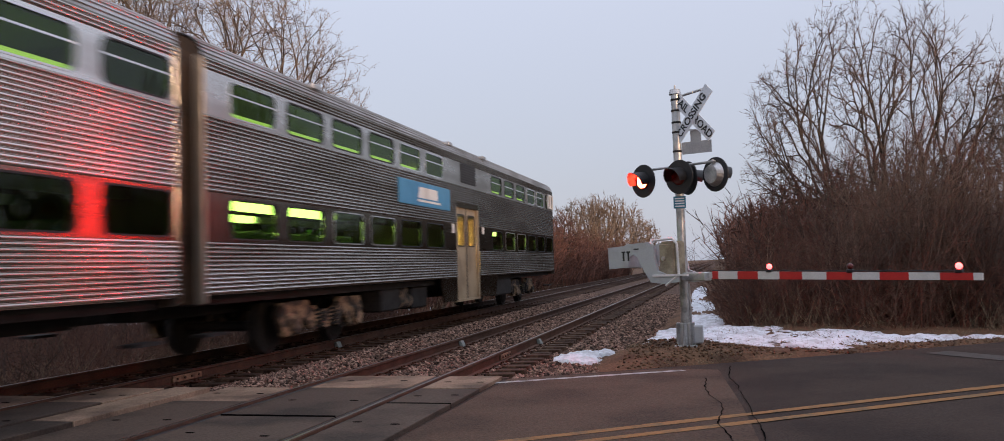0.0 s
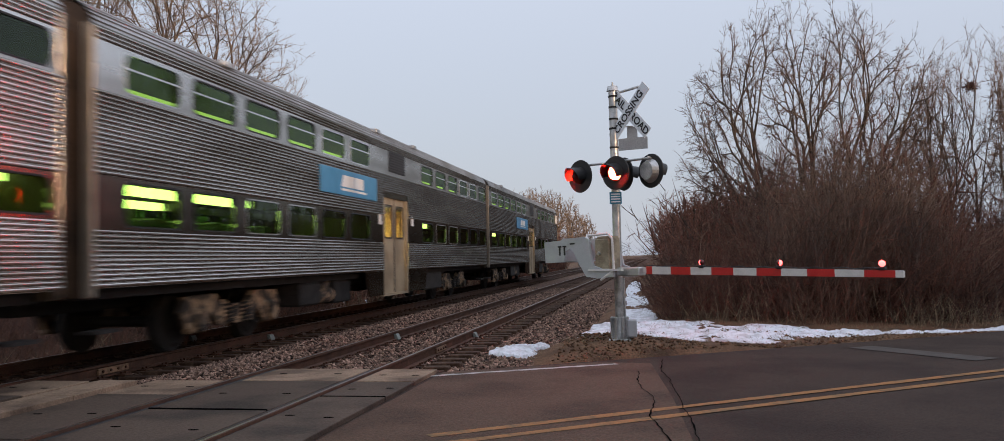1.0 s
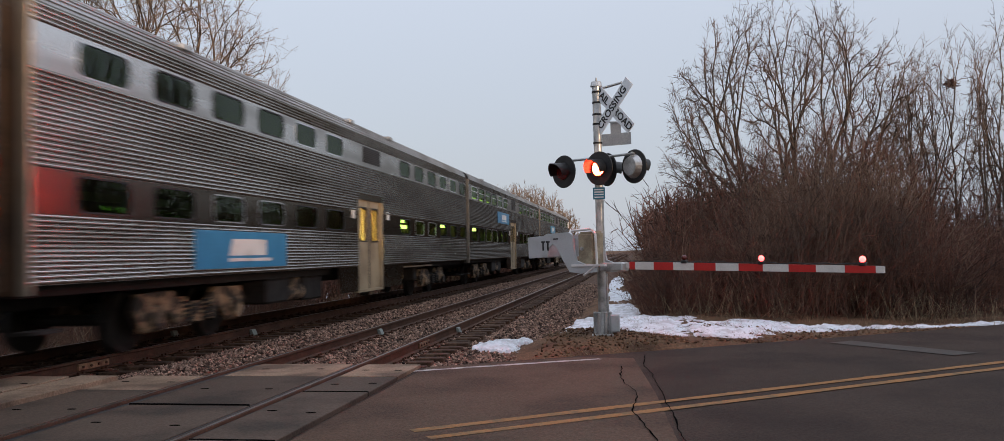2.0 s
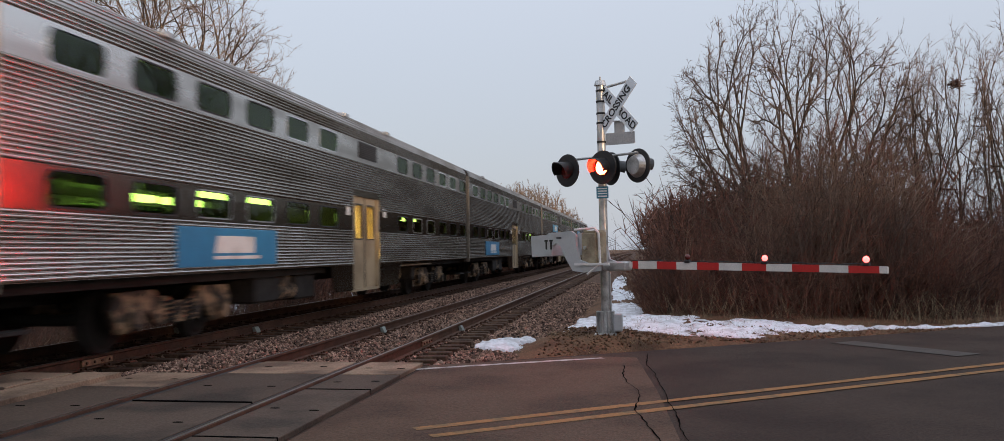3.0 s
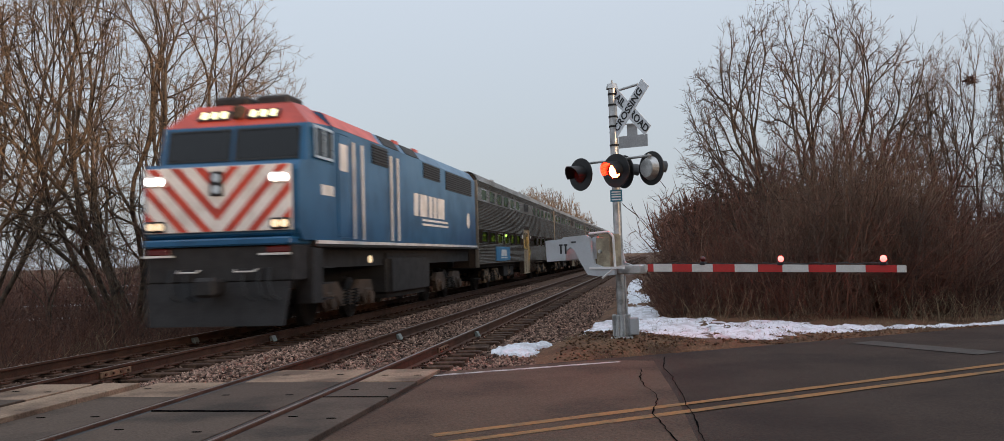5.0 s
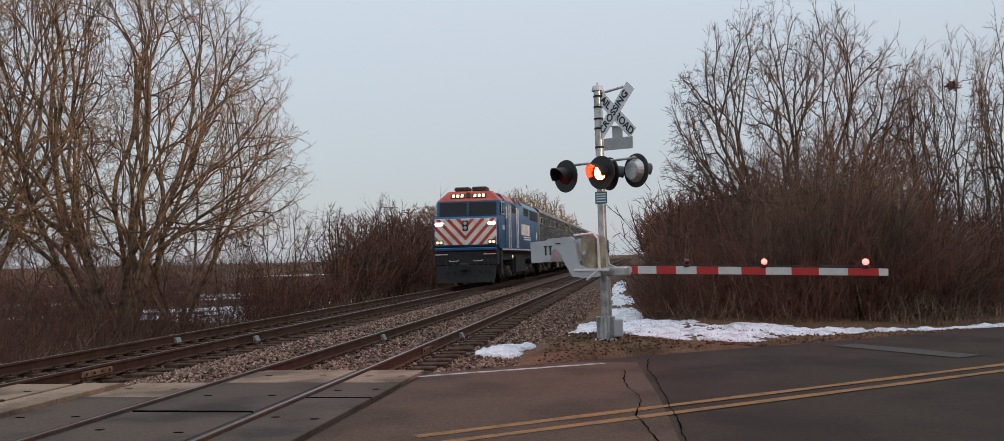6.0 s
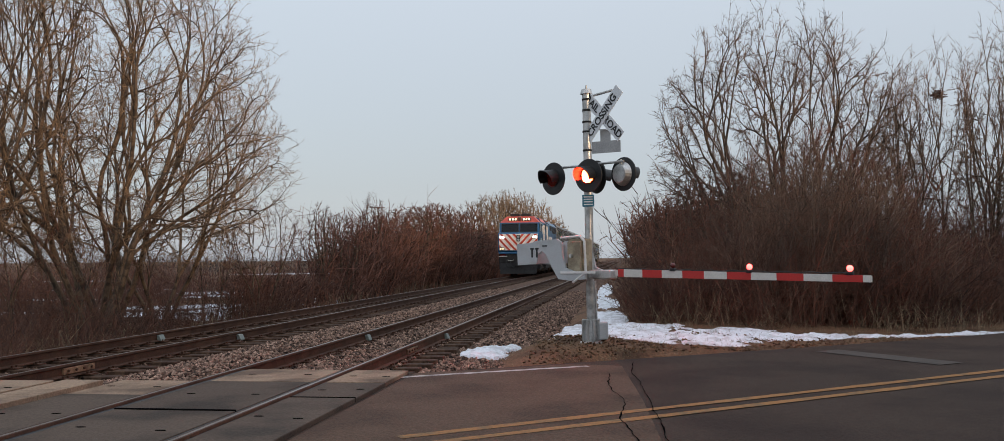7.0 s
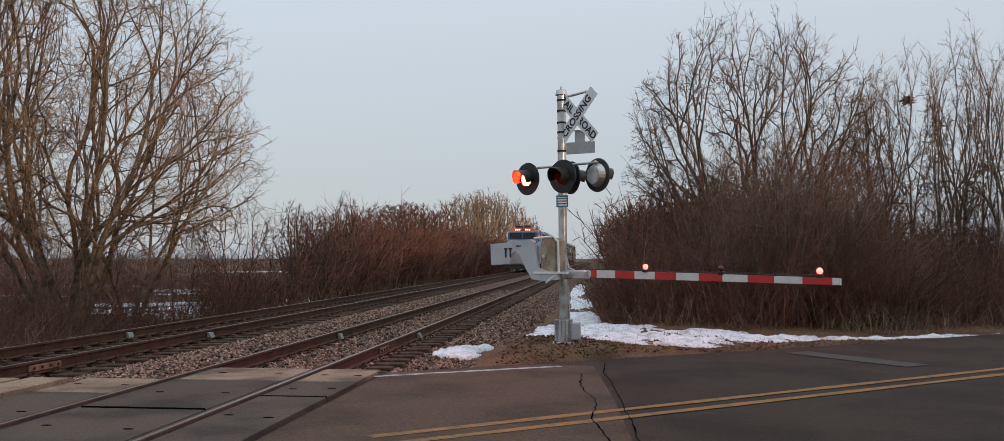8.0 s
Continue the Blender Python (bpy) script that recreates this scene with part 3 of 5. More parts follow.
def build_bonds():
    """Pale insulated bond boxes clipped to the rails."""
    for x, z, y in ((XN - GAUGE, 0, 17.3), (XN + GAUGE, 0, 17.6), (XF - GAUGE, ZF, 16.3), (XF + GAUGE, ZF, 16.5)):
        bm = bmesh.new()
        prism(bm, [(0.030, -0.05), (0.065, -0.055), (0.11, -0.15), (0.10, -0.17), (0.03, -0.15), (0.012, -0.06)], -0.09, 0.09, "xz")
        bmesh.ops.bevel(bm, geom=list(bm.edges), offset=0.006, segments=1, affect="EDGES")
        tagged(obj("rail_bond_box", bm, M["bond"], None, "", Matrix.Translation((x, y, z))), "pale grey bond box clipped to the rail", "rail fitting", "rail bond boxes")


def build_joints():
    """Tan bolted bars that join the rails near the crossing."""
    for x, z, y0, y1 in ((XF + GAUGE, ZF, 11.05, 11.75), (XN + GAUGE, 0.0, 14.45, 15.15)):
        bm = box(bmesh.new(), 0.012, 0.045, y0, y1, -0.135, -0.05, 0.006)
        j = tagged(obj("rail_joint_bar", bm, M["joint"], None, "", Matrix.Translation((x, 0, z))), "tan rusted joint bar bolted to the rail", "rail fitting", "rail joint bars")
        for k in range(4):
            y = y0 + (y1 - y0) * (k + 0.5) / 4
            part("bolt", cyl(bmesh.new(), (0.045, y, -0.09), (0.066, y, -0.09), 0.018, None, 6), M["rail"], j)


# ---------- snow ----------
def build_snow():
    """Patches of old snow with ragged edges, lying on the verge."""
    def patch(cx, cy, rx, ry, ang, seed, thick=0.05, base=None):
        verts, faces = [], []
        rings, n = (22, 120) if cy < 22 else (9, 64)
        ca, sa = math.cos(radians(ang)), math.sin(radians(ang))
        for k in range(rings + 1):
            f = k / rings
            for i in range(n):
                a = 2 * math.pi * i / n
                r = f * (1 + 0.30 * noise.noise((math.cos(a) * 1.6, math.sin(a) * 1.6, seed)) + 0.20 * noise.noise((math.cos(a) * 5, math.sin(a) * 5, seed + 9)) + 0.10 * noise.noise((math.cos(a) * 13, math.sin(a) * 13, seed + 5)))
                lx, ly = rx * r * math.cos(a), ry * r * math.sin(a)
                x, y = cx + lx * ca - ly * sa, cy + lx * sa + ly * ca
                g = ground_height(x, y) if base is None else base
                h = thick * (1 - f ** 2.5) + 0.05 * noise.noise((x * 2.2, y * 2.2, seed)) + 0.035 * noise.noise((x * 6, y * 6, seed)) + 0.02 * noise.noise((x * 15, y * 15, seed)) - 0.008
                verts.append((x, y, g + h - (0.08 if k == rings else 0)))
        for k in range(rings):
            for i in range(n):
                j = (i + 1) % n
                faces.append((k * n + i, k * n + j, (k + 1) * n + j, (k + 1) * n + i))
        ob = from_arrays("snow_patch", np.array(verts), np.array(faces), M["snow"])
        for p in ob.data.polygons:
            p.use_smooth = True
        tagged(ob, "ragged patch of old white snow on the verge", "snow", "snow patches")
    patch(-2.45, 15.5, 0.42, 0.80, 12, 1, 0.03, -0.19)
    patch(-1.75, 15.0, 0.40, 0.30, 10, 2, 0.03, -0.24)
    patch(-2.15, 16.3, 0.25, 0.30, 0, 40, 0.05, -0.2)
    patch(-1.0, 19.4, 0.95, 1.5, 5, 3)
    patch(0.2, 17.6, 0.8, 0.7, 0, 33)
    patch(1.4, 17.2, 0.9, 0.45, 20, 34)
    patch(-1.35, 17.5, 0.5, 0.45, 0, 41, 0.04)
    patch(-0.95, 16.9, 0.3, 0.3, 0, 42, 0.03)
    patch(0.3, 20.4, 0.9, 1.2, 0, 35)
    patch(2.3, 19.6, 1.2, 0.6, 0, 36)
    patch(0.5, 18.9, 1.3, 0.95, -20, 4)
    patch(1.7, 18.2, 1.2, 0.8, 10, 5)
    patch(3.2, 18.9, 1.5, 0.55, 15, 6)
    patch(5.0, 19.3, 1.4, 0.28, 15, 7, 0.035)
    patch(7.0, 20.1, 1.6, 0.20, 25, 17, 0.03)
    patch(-0.45, 24.0, 0.50, 3.4, 2, 8)
    patch(-0.75, 31.5, 0.42, 4.6, 2, 9)
    patch(-1.1, 45, 0.45, 9.0, 1, 10)
    for k, (x, y, rx, ry) in enumerate(((-17.3, 37, 1.8, 2.4), (-19.5, 43, 2.6, 3), (-18, 50, 2.4, 4), (-22.5, 40, 2.4, 1.8), (-16.4, 44, 1.0, 3), (-19, 38, 2.2, 1.6), (-25, 45, 3, 1.8), (-20, 54, 2.5, 2), (-30, 40, 2.4, 1.2), (-38, 55, 4, 2), (-45, 75, 6, 3), (-27, 60, 4, 3), (-22, 47, 2.5, 2), (-33, 66, 4, 3), (-70, 110, 9, 4), (-60, 160, 14, 6))):
        patch(x, y, rx, ry, 10, 20 + k)


# ---------- train ----------
def coach_style(y0, pitch, width, y1, width1, up, low, door, door_top, vent):
    """Window and door places of one build of coach."""
    rows = [(y0 + pitch * k, y0 + pitch * k + width) for k in range(6)] + [(y1 + 1.70 * k, y1 + 1.70 * k + width1) for k in range(6)]
    return dict(up=[(a, b, *up) for a, b in rows], low=[(a, b, *low) for a, b in rows], door=door, door_top=door_top, vent=vent)


TALL_WINDOWS = coach_style(0.68, 1.715, 1.33, 15.40, 1.28, (3.53, 4.02), (1.83, 2.37), (11.76, 13.74), 2.90, (3.56, 4.10))
SHALLOW_WINDOWS = coach_style(0.86, 1.735, 1.12, 15.60, 1.06, (3.56, 3.96), (1.92, 2.32), (11.86, 13.70), 2.68, (3.60, 3.99))


def corrugated(bm, x, y0, y1, z0, z1, pitch=0.058, depth=0.023):
    s = 1 if x > 0 else -1
    n = round((z1 - z0) / pitch)
    pitch = (z1 - z0) / n
    pts = [(x, z0)]
    for k in range(n):
        z = z0 + k * pitch
        pts.append((x, z + pitch * 0.16))
        pts += [(x + s * depth * math.sin(radians(a)), z + pitch * (0.58 - 0.42 * math.cos(radians(a)))) for a in (15, 45, 75, 105, 135, 165)]
    pts.append((x, z1))
    bm = ribbon(bm, pts, y0, y1)
    for f in bm.faces:
        f.smooth = True
    return bm


def build_truck(parent, y, mat):
    """One four-wheel truck with side frames, journal boxes, springs, wheels and axles."""
    t = part("truck", box(bmesh.new(), -0.95, 0.95, y - 0.35, y + 0.35, 0.45, 0.72, 0.05), mat, parent, "dusty brown cast steel truck")
    for s in (-1, 1):
        bm = bmesh.new()
        out = [(-1.75, 0.62), (-1.60, 0.84), (-0.75, 0.86), (-0.45, 0.66), (0.45, 0.66), (0.75, 0.86), (1.60, 0.84), (1.75, 0.62),
               (1.58, 0.36), (1.05, 0.36), (0.85, 0.58), (0.55, 0.34), (-0.55, 0.34), (-0.85, 0.58), (-1.05, 0.36), (-1.58, 0.36)]
        prism(bm, [(y + a, b) for a, b in out], s * 1.12, s * 1.24, "yz")
        part("side_frame", bm, mat, t)
        for a in (-1.3, 1.3):
            bm = bmesh.new()
            cyl(bm, (s * 1.20, y + a, 0.46), (s * 1.36, y + a, 0.46), 0.17, 0.14, 14)
            box(bm, min(s * 1.1, s * 1.27), max(s * 1.1, s * 1.27), y + a - 0.22, y + a + 0.22, 0.28, 0.66, 0.03)
            part("journal_box", bm, mat, t)
        for a in (-0.28, 0.28):
            bm = bmesh.new()
            sweep(bm, [(s * 1.25 + 0.10 * math.cos(k * 0.8), y + a + 0.10 * math.sin(k * 0.8), 0.34 + k * 0.0085) for k in range(40)], 0.02, 5)
            part("spring", bm, M["underframe"], t)
        for a in (-1.3, 1.3):
            bm = bmesh.new()
            cyl(bm, (s * 0.70, y + a, 0.457), (s * 0.83, y + a, 0.457), 0.455, 0.455, 28)
            cyl(bm, (s * 0.67, y + a, 0.457), (s * 0.70, y + a, 0.457), 0.48, 0.48, 28)
            cyl(bm, (s * 0.83, y + a, 0.457), (s * 0.86, y + a, 0.457), 0.40, 0.34, 28)
            part("wheel", bm, M["underframe"], t)
    for a in (-1.3, 1.3):
        part("axle", cyl(bmesh.new(), (-0.67, y + a, 0.457), (0.67, y + a, 0.457), 0.085, None, 10), M["underframe"], t)
    return t


def build_coach(style):
    """A stainless double-deck coach: rear end at y = 0, front end at y = BODY, rail top at z = 0."""
    c = thing("railway_coach", "ribbed stainless steel double-deck commuter coach with lit green windows", "train car", group="coaches of the train")
    W = 1.58
    UP, LOW, (D0, D1), DT = style["up"], style["low"], style["door"], style["door_top"]
    U0, U1, L0, L1 = UP[0][2] - 0.06, UP[0][3] + 0.06, LOW[0][2] - 0.06, LOW[0][3] + 0.06
    for s in (-1, 1):
        x = s * W
        # lighter steel than the lower bands stands in for sky reflected up here
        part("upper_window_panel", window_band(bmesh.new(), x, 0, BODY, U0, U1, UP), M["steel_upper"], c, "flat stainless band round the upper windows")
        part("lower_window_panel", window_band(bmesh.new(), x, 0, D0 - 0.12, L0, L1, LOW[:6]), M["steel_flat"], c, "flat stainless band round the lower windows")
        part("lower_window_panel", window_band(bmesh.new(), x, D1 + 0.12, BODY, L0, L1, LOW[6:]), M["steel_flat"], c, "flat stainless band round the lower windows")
        for y0, y1, z0, z1 in ((0, BODY, U1, 4.24), (0, BODY, DT + 0.12, U0), (0, D0 - 0.12, L1, DT + 0.12), (D1 + 0.12, BODY, L1, DT + 0.12), (0, D0 - 0.12, 1.06, L0), (D1 + 0.12, BODY, 1.06, L0)):
            part("ribbed_panel", corrugated(bmesh.new(), x, y0, y1, z0, z1), M["steel"], c, "horizontally ribbed stainless side sheet")
        for y0, y1 in ((10.3, D0 - 0.12), (D1 + 0.12, 15.9)):
            bm = bmesh.new()
            prism(bm, [(y0, 1.06), (y1, 1.06), (y1 - (0.25 if y1 > 15 else 0), 0.48), (y0 + (0.25 if y0 < 11 else 0), 0.48)], x - s * 0.05, x, "yz")
            part("door_skirt", bm, M["steel_flat"], c, "plain stainless skirt beside the door")
        x0, x1 = sorted((x, x - s * 0.1))
        for y0, y1, z0, z1, nm in ((D0 - 0.12, D0, 0.50, DT, "door_jamb"), (D1, D1 + 0.12, 0.50, DT, "door_jamb"),
                                   (D0 - 0.12, D1 + 0.12, DT, DT + 0.12, "door_header"), (D0 - 0.12, D1 + 0.12, 0.44, 0.50, "door_sill")):
            part(nm, box(bmesh.new(), x0, x1, y0, y1, z0, z1), M["steel_flat"] if z0 > 2.5 else M["door"], c)
        mid = (D0 + D1) / 2
        for a, b in ((D0 + 0.01, mid - 0.02), (mid + 0.02, D1 - 0.01)):
            bm = window_band(bmesh.new(), x - s * 0.06, a, b, 0.50, DT, [(a + 0.15, b - 0.15, DT - 1.0, DT - 0.2)], 0.04, 0.08)
            leaf = part("door_leaf", bm, M["door"], c, "cream painted sliding door leaf")
            part("window_gasket", rounded_ring(bmesh.new(), x - s * 0.055, a + 0.15, b - 0.15, DT - 1.0, DT - 0.2, 0.08, 0.03, s * 0.008), M["rubber"], leaf)
            part("pane", rounded_pane(bmesh.new(), x - s * 0.08, a + 0.14, b - 0.14, DT - 1.01, DT - 0.19, 0.08), M["clear_glass"], leaf)
        part("door_seal", box(bmesh.new(), min(x - s * 0.09, x - s * 0.05), max(x - s * 0.09, x - s * 0.05), mid - 0.022, mid + 0.022, 0.5, DT), M["rubber"], c)
        # louvre above the door
        v0, v1 = style["vent"]
        lv = part("vent", box(bmesh.new(), min(x, x + s * 0.010), max(x, x + s * 0.010), 12.15, 13.60, v0, v1), M["black"], c, "dark louvred intake")
        sl = bmesh.new()
        for k in range(8):
            z = v0 + 0.015 + k * (v1 - v0 - 0.02) / 8
            box(sl, min(x, x + s * 0.025), max(x, x + s * 0.025), 12.17, 13.58, z, z + 0.022)
        part("louvre_slats", sl, M["soot"], lv)
        for k, (ya, yb, za, zb) in enumerate(UP + LOW):
            bright = (k * 7) % 5 in (0, 3)
            g = part("window", rounded_ring(bmesh.new(), x, ya, yb, za, zb, 0.10, 0.022, s * 0.008), M["alu"] if bright else M["rubber"], c)
            if style is TALL_WINDOWS and k < len(UP):
                part("sash_bar", box(bmesh.new(), min(x - s * 0.03, x - s * 0.004), max(x - s * 0.03, x - s * 0.004), ya, yb, za + 0.30, za + 0.325), M["alu"], g)
            part("pane", rounded_pane(bmesh.new(), x - s * 0.014, ya - 0.001, yb + 0.001, za - 0.001, zb + 0.001, 0.10), M["green_glass"], g, "green tinted pane")
        for y in (0.0, BODY):
            part("end_post", box(bmesh.new(), min(x - s * 0.12, x + s * 0.02), max(x - s * 0.12, x + s * 0.02), y - 0.035, y + 0.035, 0.95, 4.24, 0.012), M["edge"] if y == 0.0 else M["steel_flat"], c)
        for y, z in ((11.25, 2.2), (14.2, 2.25)):
            part("notice_plate", box(bmesh.new(), min(x, x + s * 0.012), max(x, x + s * 0.012), y, y + 0.22, z, z + 0.24), M["white"], c)
    # roof
    prof = [(-1.58, 4.24)]
    for k in range(6):
        a, b = radians(8 + 11 * k), radians(8 + 11 * k + 4)
        for w, g in ((a, 0.0), (a + 0.03, 0.018), (b, 0.018), (b + 0.03, 0.0)):
            prof.append((-1.06 - (0.52 + g) * math.cos(w), 4.24 + (0.36 + g) * math.sin(w)))
    prof += [(-0.80, 4.605), (-0.4, 4.63), (0, 4.64)]
    prof = prof + [(-a, b) for a, b in prof[-2::-1]]
    bm = ribbon(bmesh.new(), prof, 0, BODY)
    roof = part("roof", bm, M["roof"], c, "low curved dull steel roof")
    for y0, y1 in ((1.5, 2.6), (9.3, 13.0), (17.0, 17.6), (22.5, 23.2)):
        part("roof_hatch", box(bmesh.new(), -0.8, 0.8, y0, y1, 4.55, 4.672, 0.02), M["roof"], roof)
    for s in (-1, 1):
        part("rain_gutter", box(bmesh.new(), min(s * 1.57, s * 1.60), max(s * 1.57, s * 1.60), 0.02, BODY - 0.02, 4.225, 4.25), M["steel_flat"], roof)
        for y in (11.2, 14.6, 3.4):
            part("roof_step", box(bmesh.new(), min(s * 1.40, s * 1.56), max(s * 1.40, s * 1.56), y, y + 0.35, 4.44, 4.53, 0.01), M["roof"], roof)
    # ends
    for y, d in ((0.03, 1), (BODY - 0.03, -1)):
        bm = bmesh.new()
        out = [(-1.5, 0.95), (1.5, 0.95)] + [(a * 0.97, b - 0.02) for a, b in reversed(prof)]
        prism(bm, out, y, y + d * 0.06, "xz")
        e = part("end_wall", bm, M["grime"], c, "rust-stained brown end wall")
        dm = bmesh.new()
        for a, b, e0, e1 in ((-0.62, -0.42, 1.0, 3.2), (0.42, 0.62, 1.0, 3.2), (-0.62, 0.62, 3.2, 3.4)):
            box(dm, a, b, min(y, y - d * 0.27), max(y, y - d * 0.27), e0, e1, 0.02)
        part("diaphragm", dm, M["rubber"], e)
        part("end_ladder", box(bmesh.new(), 1.2, 1.24, min(y, y - d * 0.08), max(y, y - d * 0.08), 1.0, 4.2), M["grime"], e)
        cp = bmesh.new()
        box(cp, -0.12, 0.12, min(y, y - d * 0.33), max(y, y - d * 0.33), 0.72, 0.98, 0.03)
        part("coupler", cp, M["underframe"], c)
    # inside: decks, ceilings, seats, light strips
    bm = bmesh.new()
    box(bm, -1.5, 1.5, 0.15, BODY - 0.15, 1.10, 1.16)
    part("floor", bm, M["seat"], c)
    bm = bmesh.new()
    for s in (-1, 1):
        box(bm, min(s * 0.55, s * 1.5), max(s * 0.55, s * 1.5), 0.15, BODY - 0.15, 2.66, 2.72)
    box(bm, -1.48, 1.48, 0.15, BODY - 0.15, 4.30, 4.34)
    part("gallery_deck", bm, M["inner"], c)
    bm = bmesh.new()
    for y in (11.6, 14.6):
        box(bm, -1.48, 1.48, y - 0.03, y + 0.03, 1.16, 4.3)
    part("vestibule_wall", bm, M["vestibule_wall"], c)
    part("vestibule_floor", box(bmesh.new(), -1.48, 1.48, 11.65, 14.55, 1.165, 1.18), M["vestibule_wall"], c)
    part("vestibule_screen", box(bmesh.new(), -0.03, 0.03, 11.65, 14.55, 1.18, 2.85), M["vestibule_wall"], c)
    for s in (-1, 1):
        for a, b, _, _ in LOW:
            bm = box(bmesh.new(), min(s * 0.75, s * 0.93), max(s * 0.75, s * 0.93), a - 0.1, b + 0.1, 2.32, 2.45)
            part("lower_light", bm, M["strip"], c, "glowing ceiling light over the seats")
        bm = bmesh.new()
        box(bm, min(s * 0.45, s * 0.55), max(s * 0.45, s * 0.55), 0.5, BODY - 0.5, 3.86, 3.93)
        part("light_strip", bm, M["strip_dim"], c, "glowing ceiling light strip")
    for s in (-1, 1):
        part("inner_lining", window_band(bmesh.new(), s * 1.50, 0.12, BODY - 0.12, 2.72, 4.30, UP, 0.0, 0.08), M["inner"], c)
        for y0, y1, hs in ((0.12, 11.6, LOW[:6]), (14.6, BODY - 0.12, LOW[6:])):
            part("inner_lining", window_band(bmesh.new(), s * 1.50, y0, y1, 1.16, 2.66, hs, 0.0, 0.08), M["inner"], c)
    part("vestibule_lamp", box(bmesh.new(), -1.3, 1.3, 12.2, 14.0, 2.94, 2.98), M["vestibule"], c)
    sb = bmesh.new()
    for s in (-1, 1):
        for k in range(13):
            for base, hh in ((1.16, 0.82), (2.72, 0.80)):
                y = 0.9 + k * 0.86 if k < 6 else 0.9 + (k + 3.6) * 1.45
                if 11.3 < y < 14.8 or y > BODY - 1:
                    continue
                box(sb, min(s * 0.6, s * 1.45), max(s * 0.6, s * 1.45), y, y + 0.12, base + 0.35, base + hh, 0.03)
                box(sb, min(s * 0.6, s * 1.45), max(s * 0.6, s * 1.45), y + 0.1, y + 0.5, base + 0.3, base + 0.42)
    ob = part("seats", sb, M["seat"], c, "dark vinyl seats")
    # underframe and trucks
    bm = bmesh.new()
    box(bm, -1.35, 1.35, 0.1, BODY - 0.1, 0.92, 1.10)
    box(bm, -0.3, 0.3, 0.3, BODY - 0.3, 0.70, 0.92)
    part("underframe", bm, M["underframe"], c)
    for y0, y1, z0, x1 in ((6.9, 8.0, 0.45, 1.35), (8.2, 8.7, 0.55, 1.3), (8.9, 10.0, 0.42, 1.3), (16.2, 18.4, 0.42, 1.42), (18.5, 18.9, 0.5, 1.2)):
        for s in (-1, 1):
            part("equipment_box", box(bmesh.new(), min(s * 0.6, s * x1), max(s * 0.6, s * x1), y0, y1, z0, 0.92, 0.04), M["truck"] if y0 == 8.2 else M["underframe"], c)
    for s in (-1, 1):
        part("air_tank", cyl(bmesh.new(), (s * 1.15, 7.2, 0.62), (s * 1.15, 8.9, 0.62), 0.17, None, 14), M["truck"], c)
        part("brake_pipe", cyl(bmesh.new(), (s * 1.3, 0.4, 0.98), (s * 1.3, 10.2, 0.98), 0.022, None, 6), M["truck"], c)
        for y in (0.45, 24.85):
            part("step", box(bmesh.new(), min(s * 1.25, s * 1.5), max(s * 1.25, s * 1.5), y - 0.25, y + 0.25, 0.5, 0.54), M["underframe"], c)
    for y in (4.4, BODY - 4.4):
        build_truck(c, y, M["truck"])
    return c


def add_name_board(coach, y0, y1, z0, z1):
    """The operator's blue board: a plain pale mark and bars instead of lettering, on both sides."""
    for s in (-1, 1):
        x = s * 1.612
        b = part("name_board", box(bmesh.new(), min(x - s * 0.03, x), max(x - s * 0.03, x), y0, y1, z0, z1, 0.006), M["sign_blue"], coach, "blue enamel name board")
        h, m = z1 - z0, (y0 + y1) / 2 + 0.1
        bm = bmesh.new()
        prism(bm, [(m - 0.75, z0 + 0.34 * h), (m + 0.72, z0 + 0.34 * h), (m + 0.72, z0 + 0.80 * h), (m - 0.62, z0 + 0.80 * h)], min(x, x + s * 0.004), max(x, x + s * 0.004), "yz")
        part("mark", bm, M["white"], b, "pale slab-shaped mark")
        bm = bmesh.new()
        box(bm, min(x, x + s * 0.004), max(x, x + s * 0.004), m - 0.75, m + 0.95, z0 + 0.18 * h, z0 + 0.27 * h)
        part("mark_bar", bm, M["white"], b)


def clip_poly(poly, x0, x1, z0, z1):
    for ax, lim, sgn in ((0, x0, 1), (0, x1, -1), (1, z0, 1), (1, z1, -1)):
        out = []
        for i, p in enumerate(poly):
            q = poly[(i + 1) % len(poly)]
            a, b = sgn * (p[ax] - lim), sgn * (q[ax] - lim)
            if a >= 0:
                out.append(p)
            if a * b < 0:
                f = a / (a - b)
                out.append((p[0] + f * (q[0] - p[0]), p[1] + f * (q[1] - p[1])))
        poly = out
        if len(poly) < 3:
            return []
    return poly


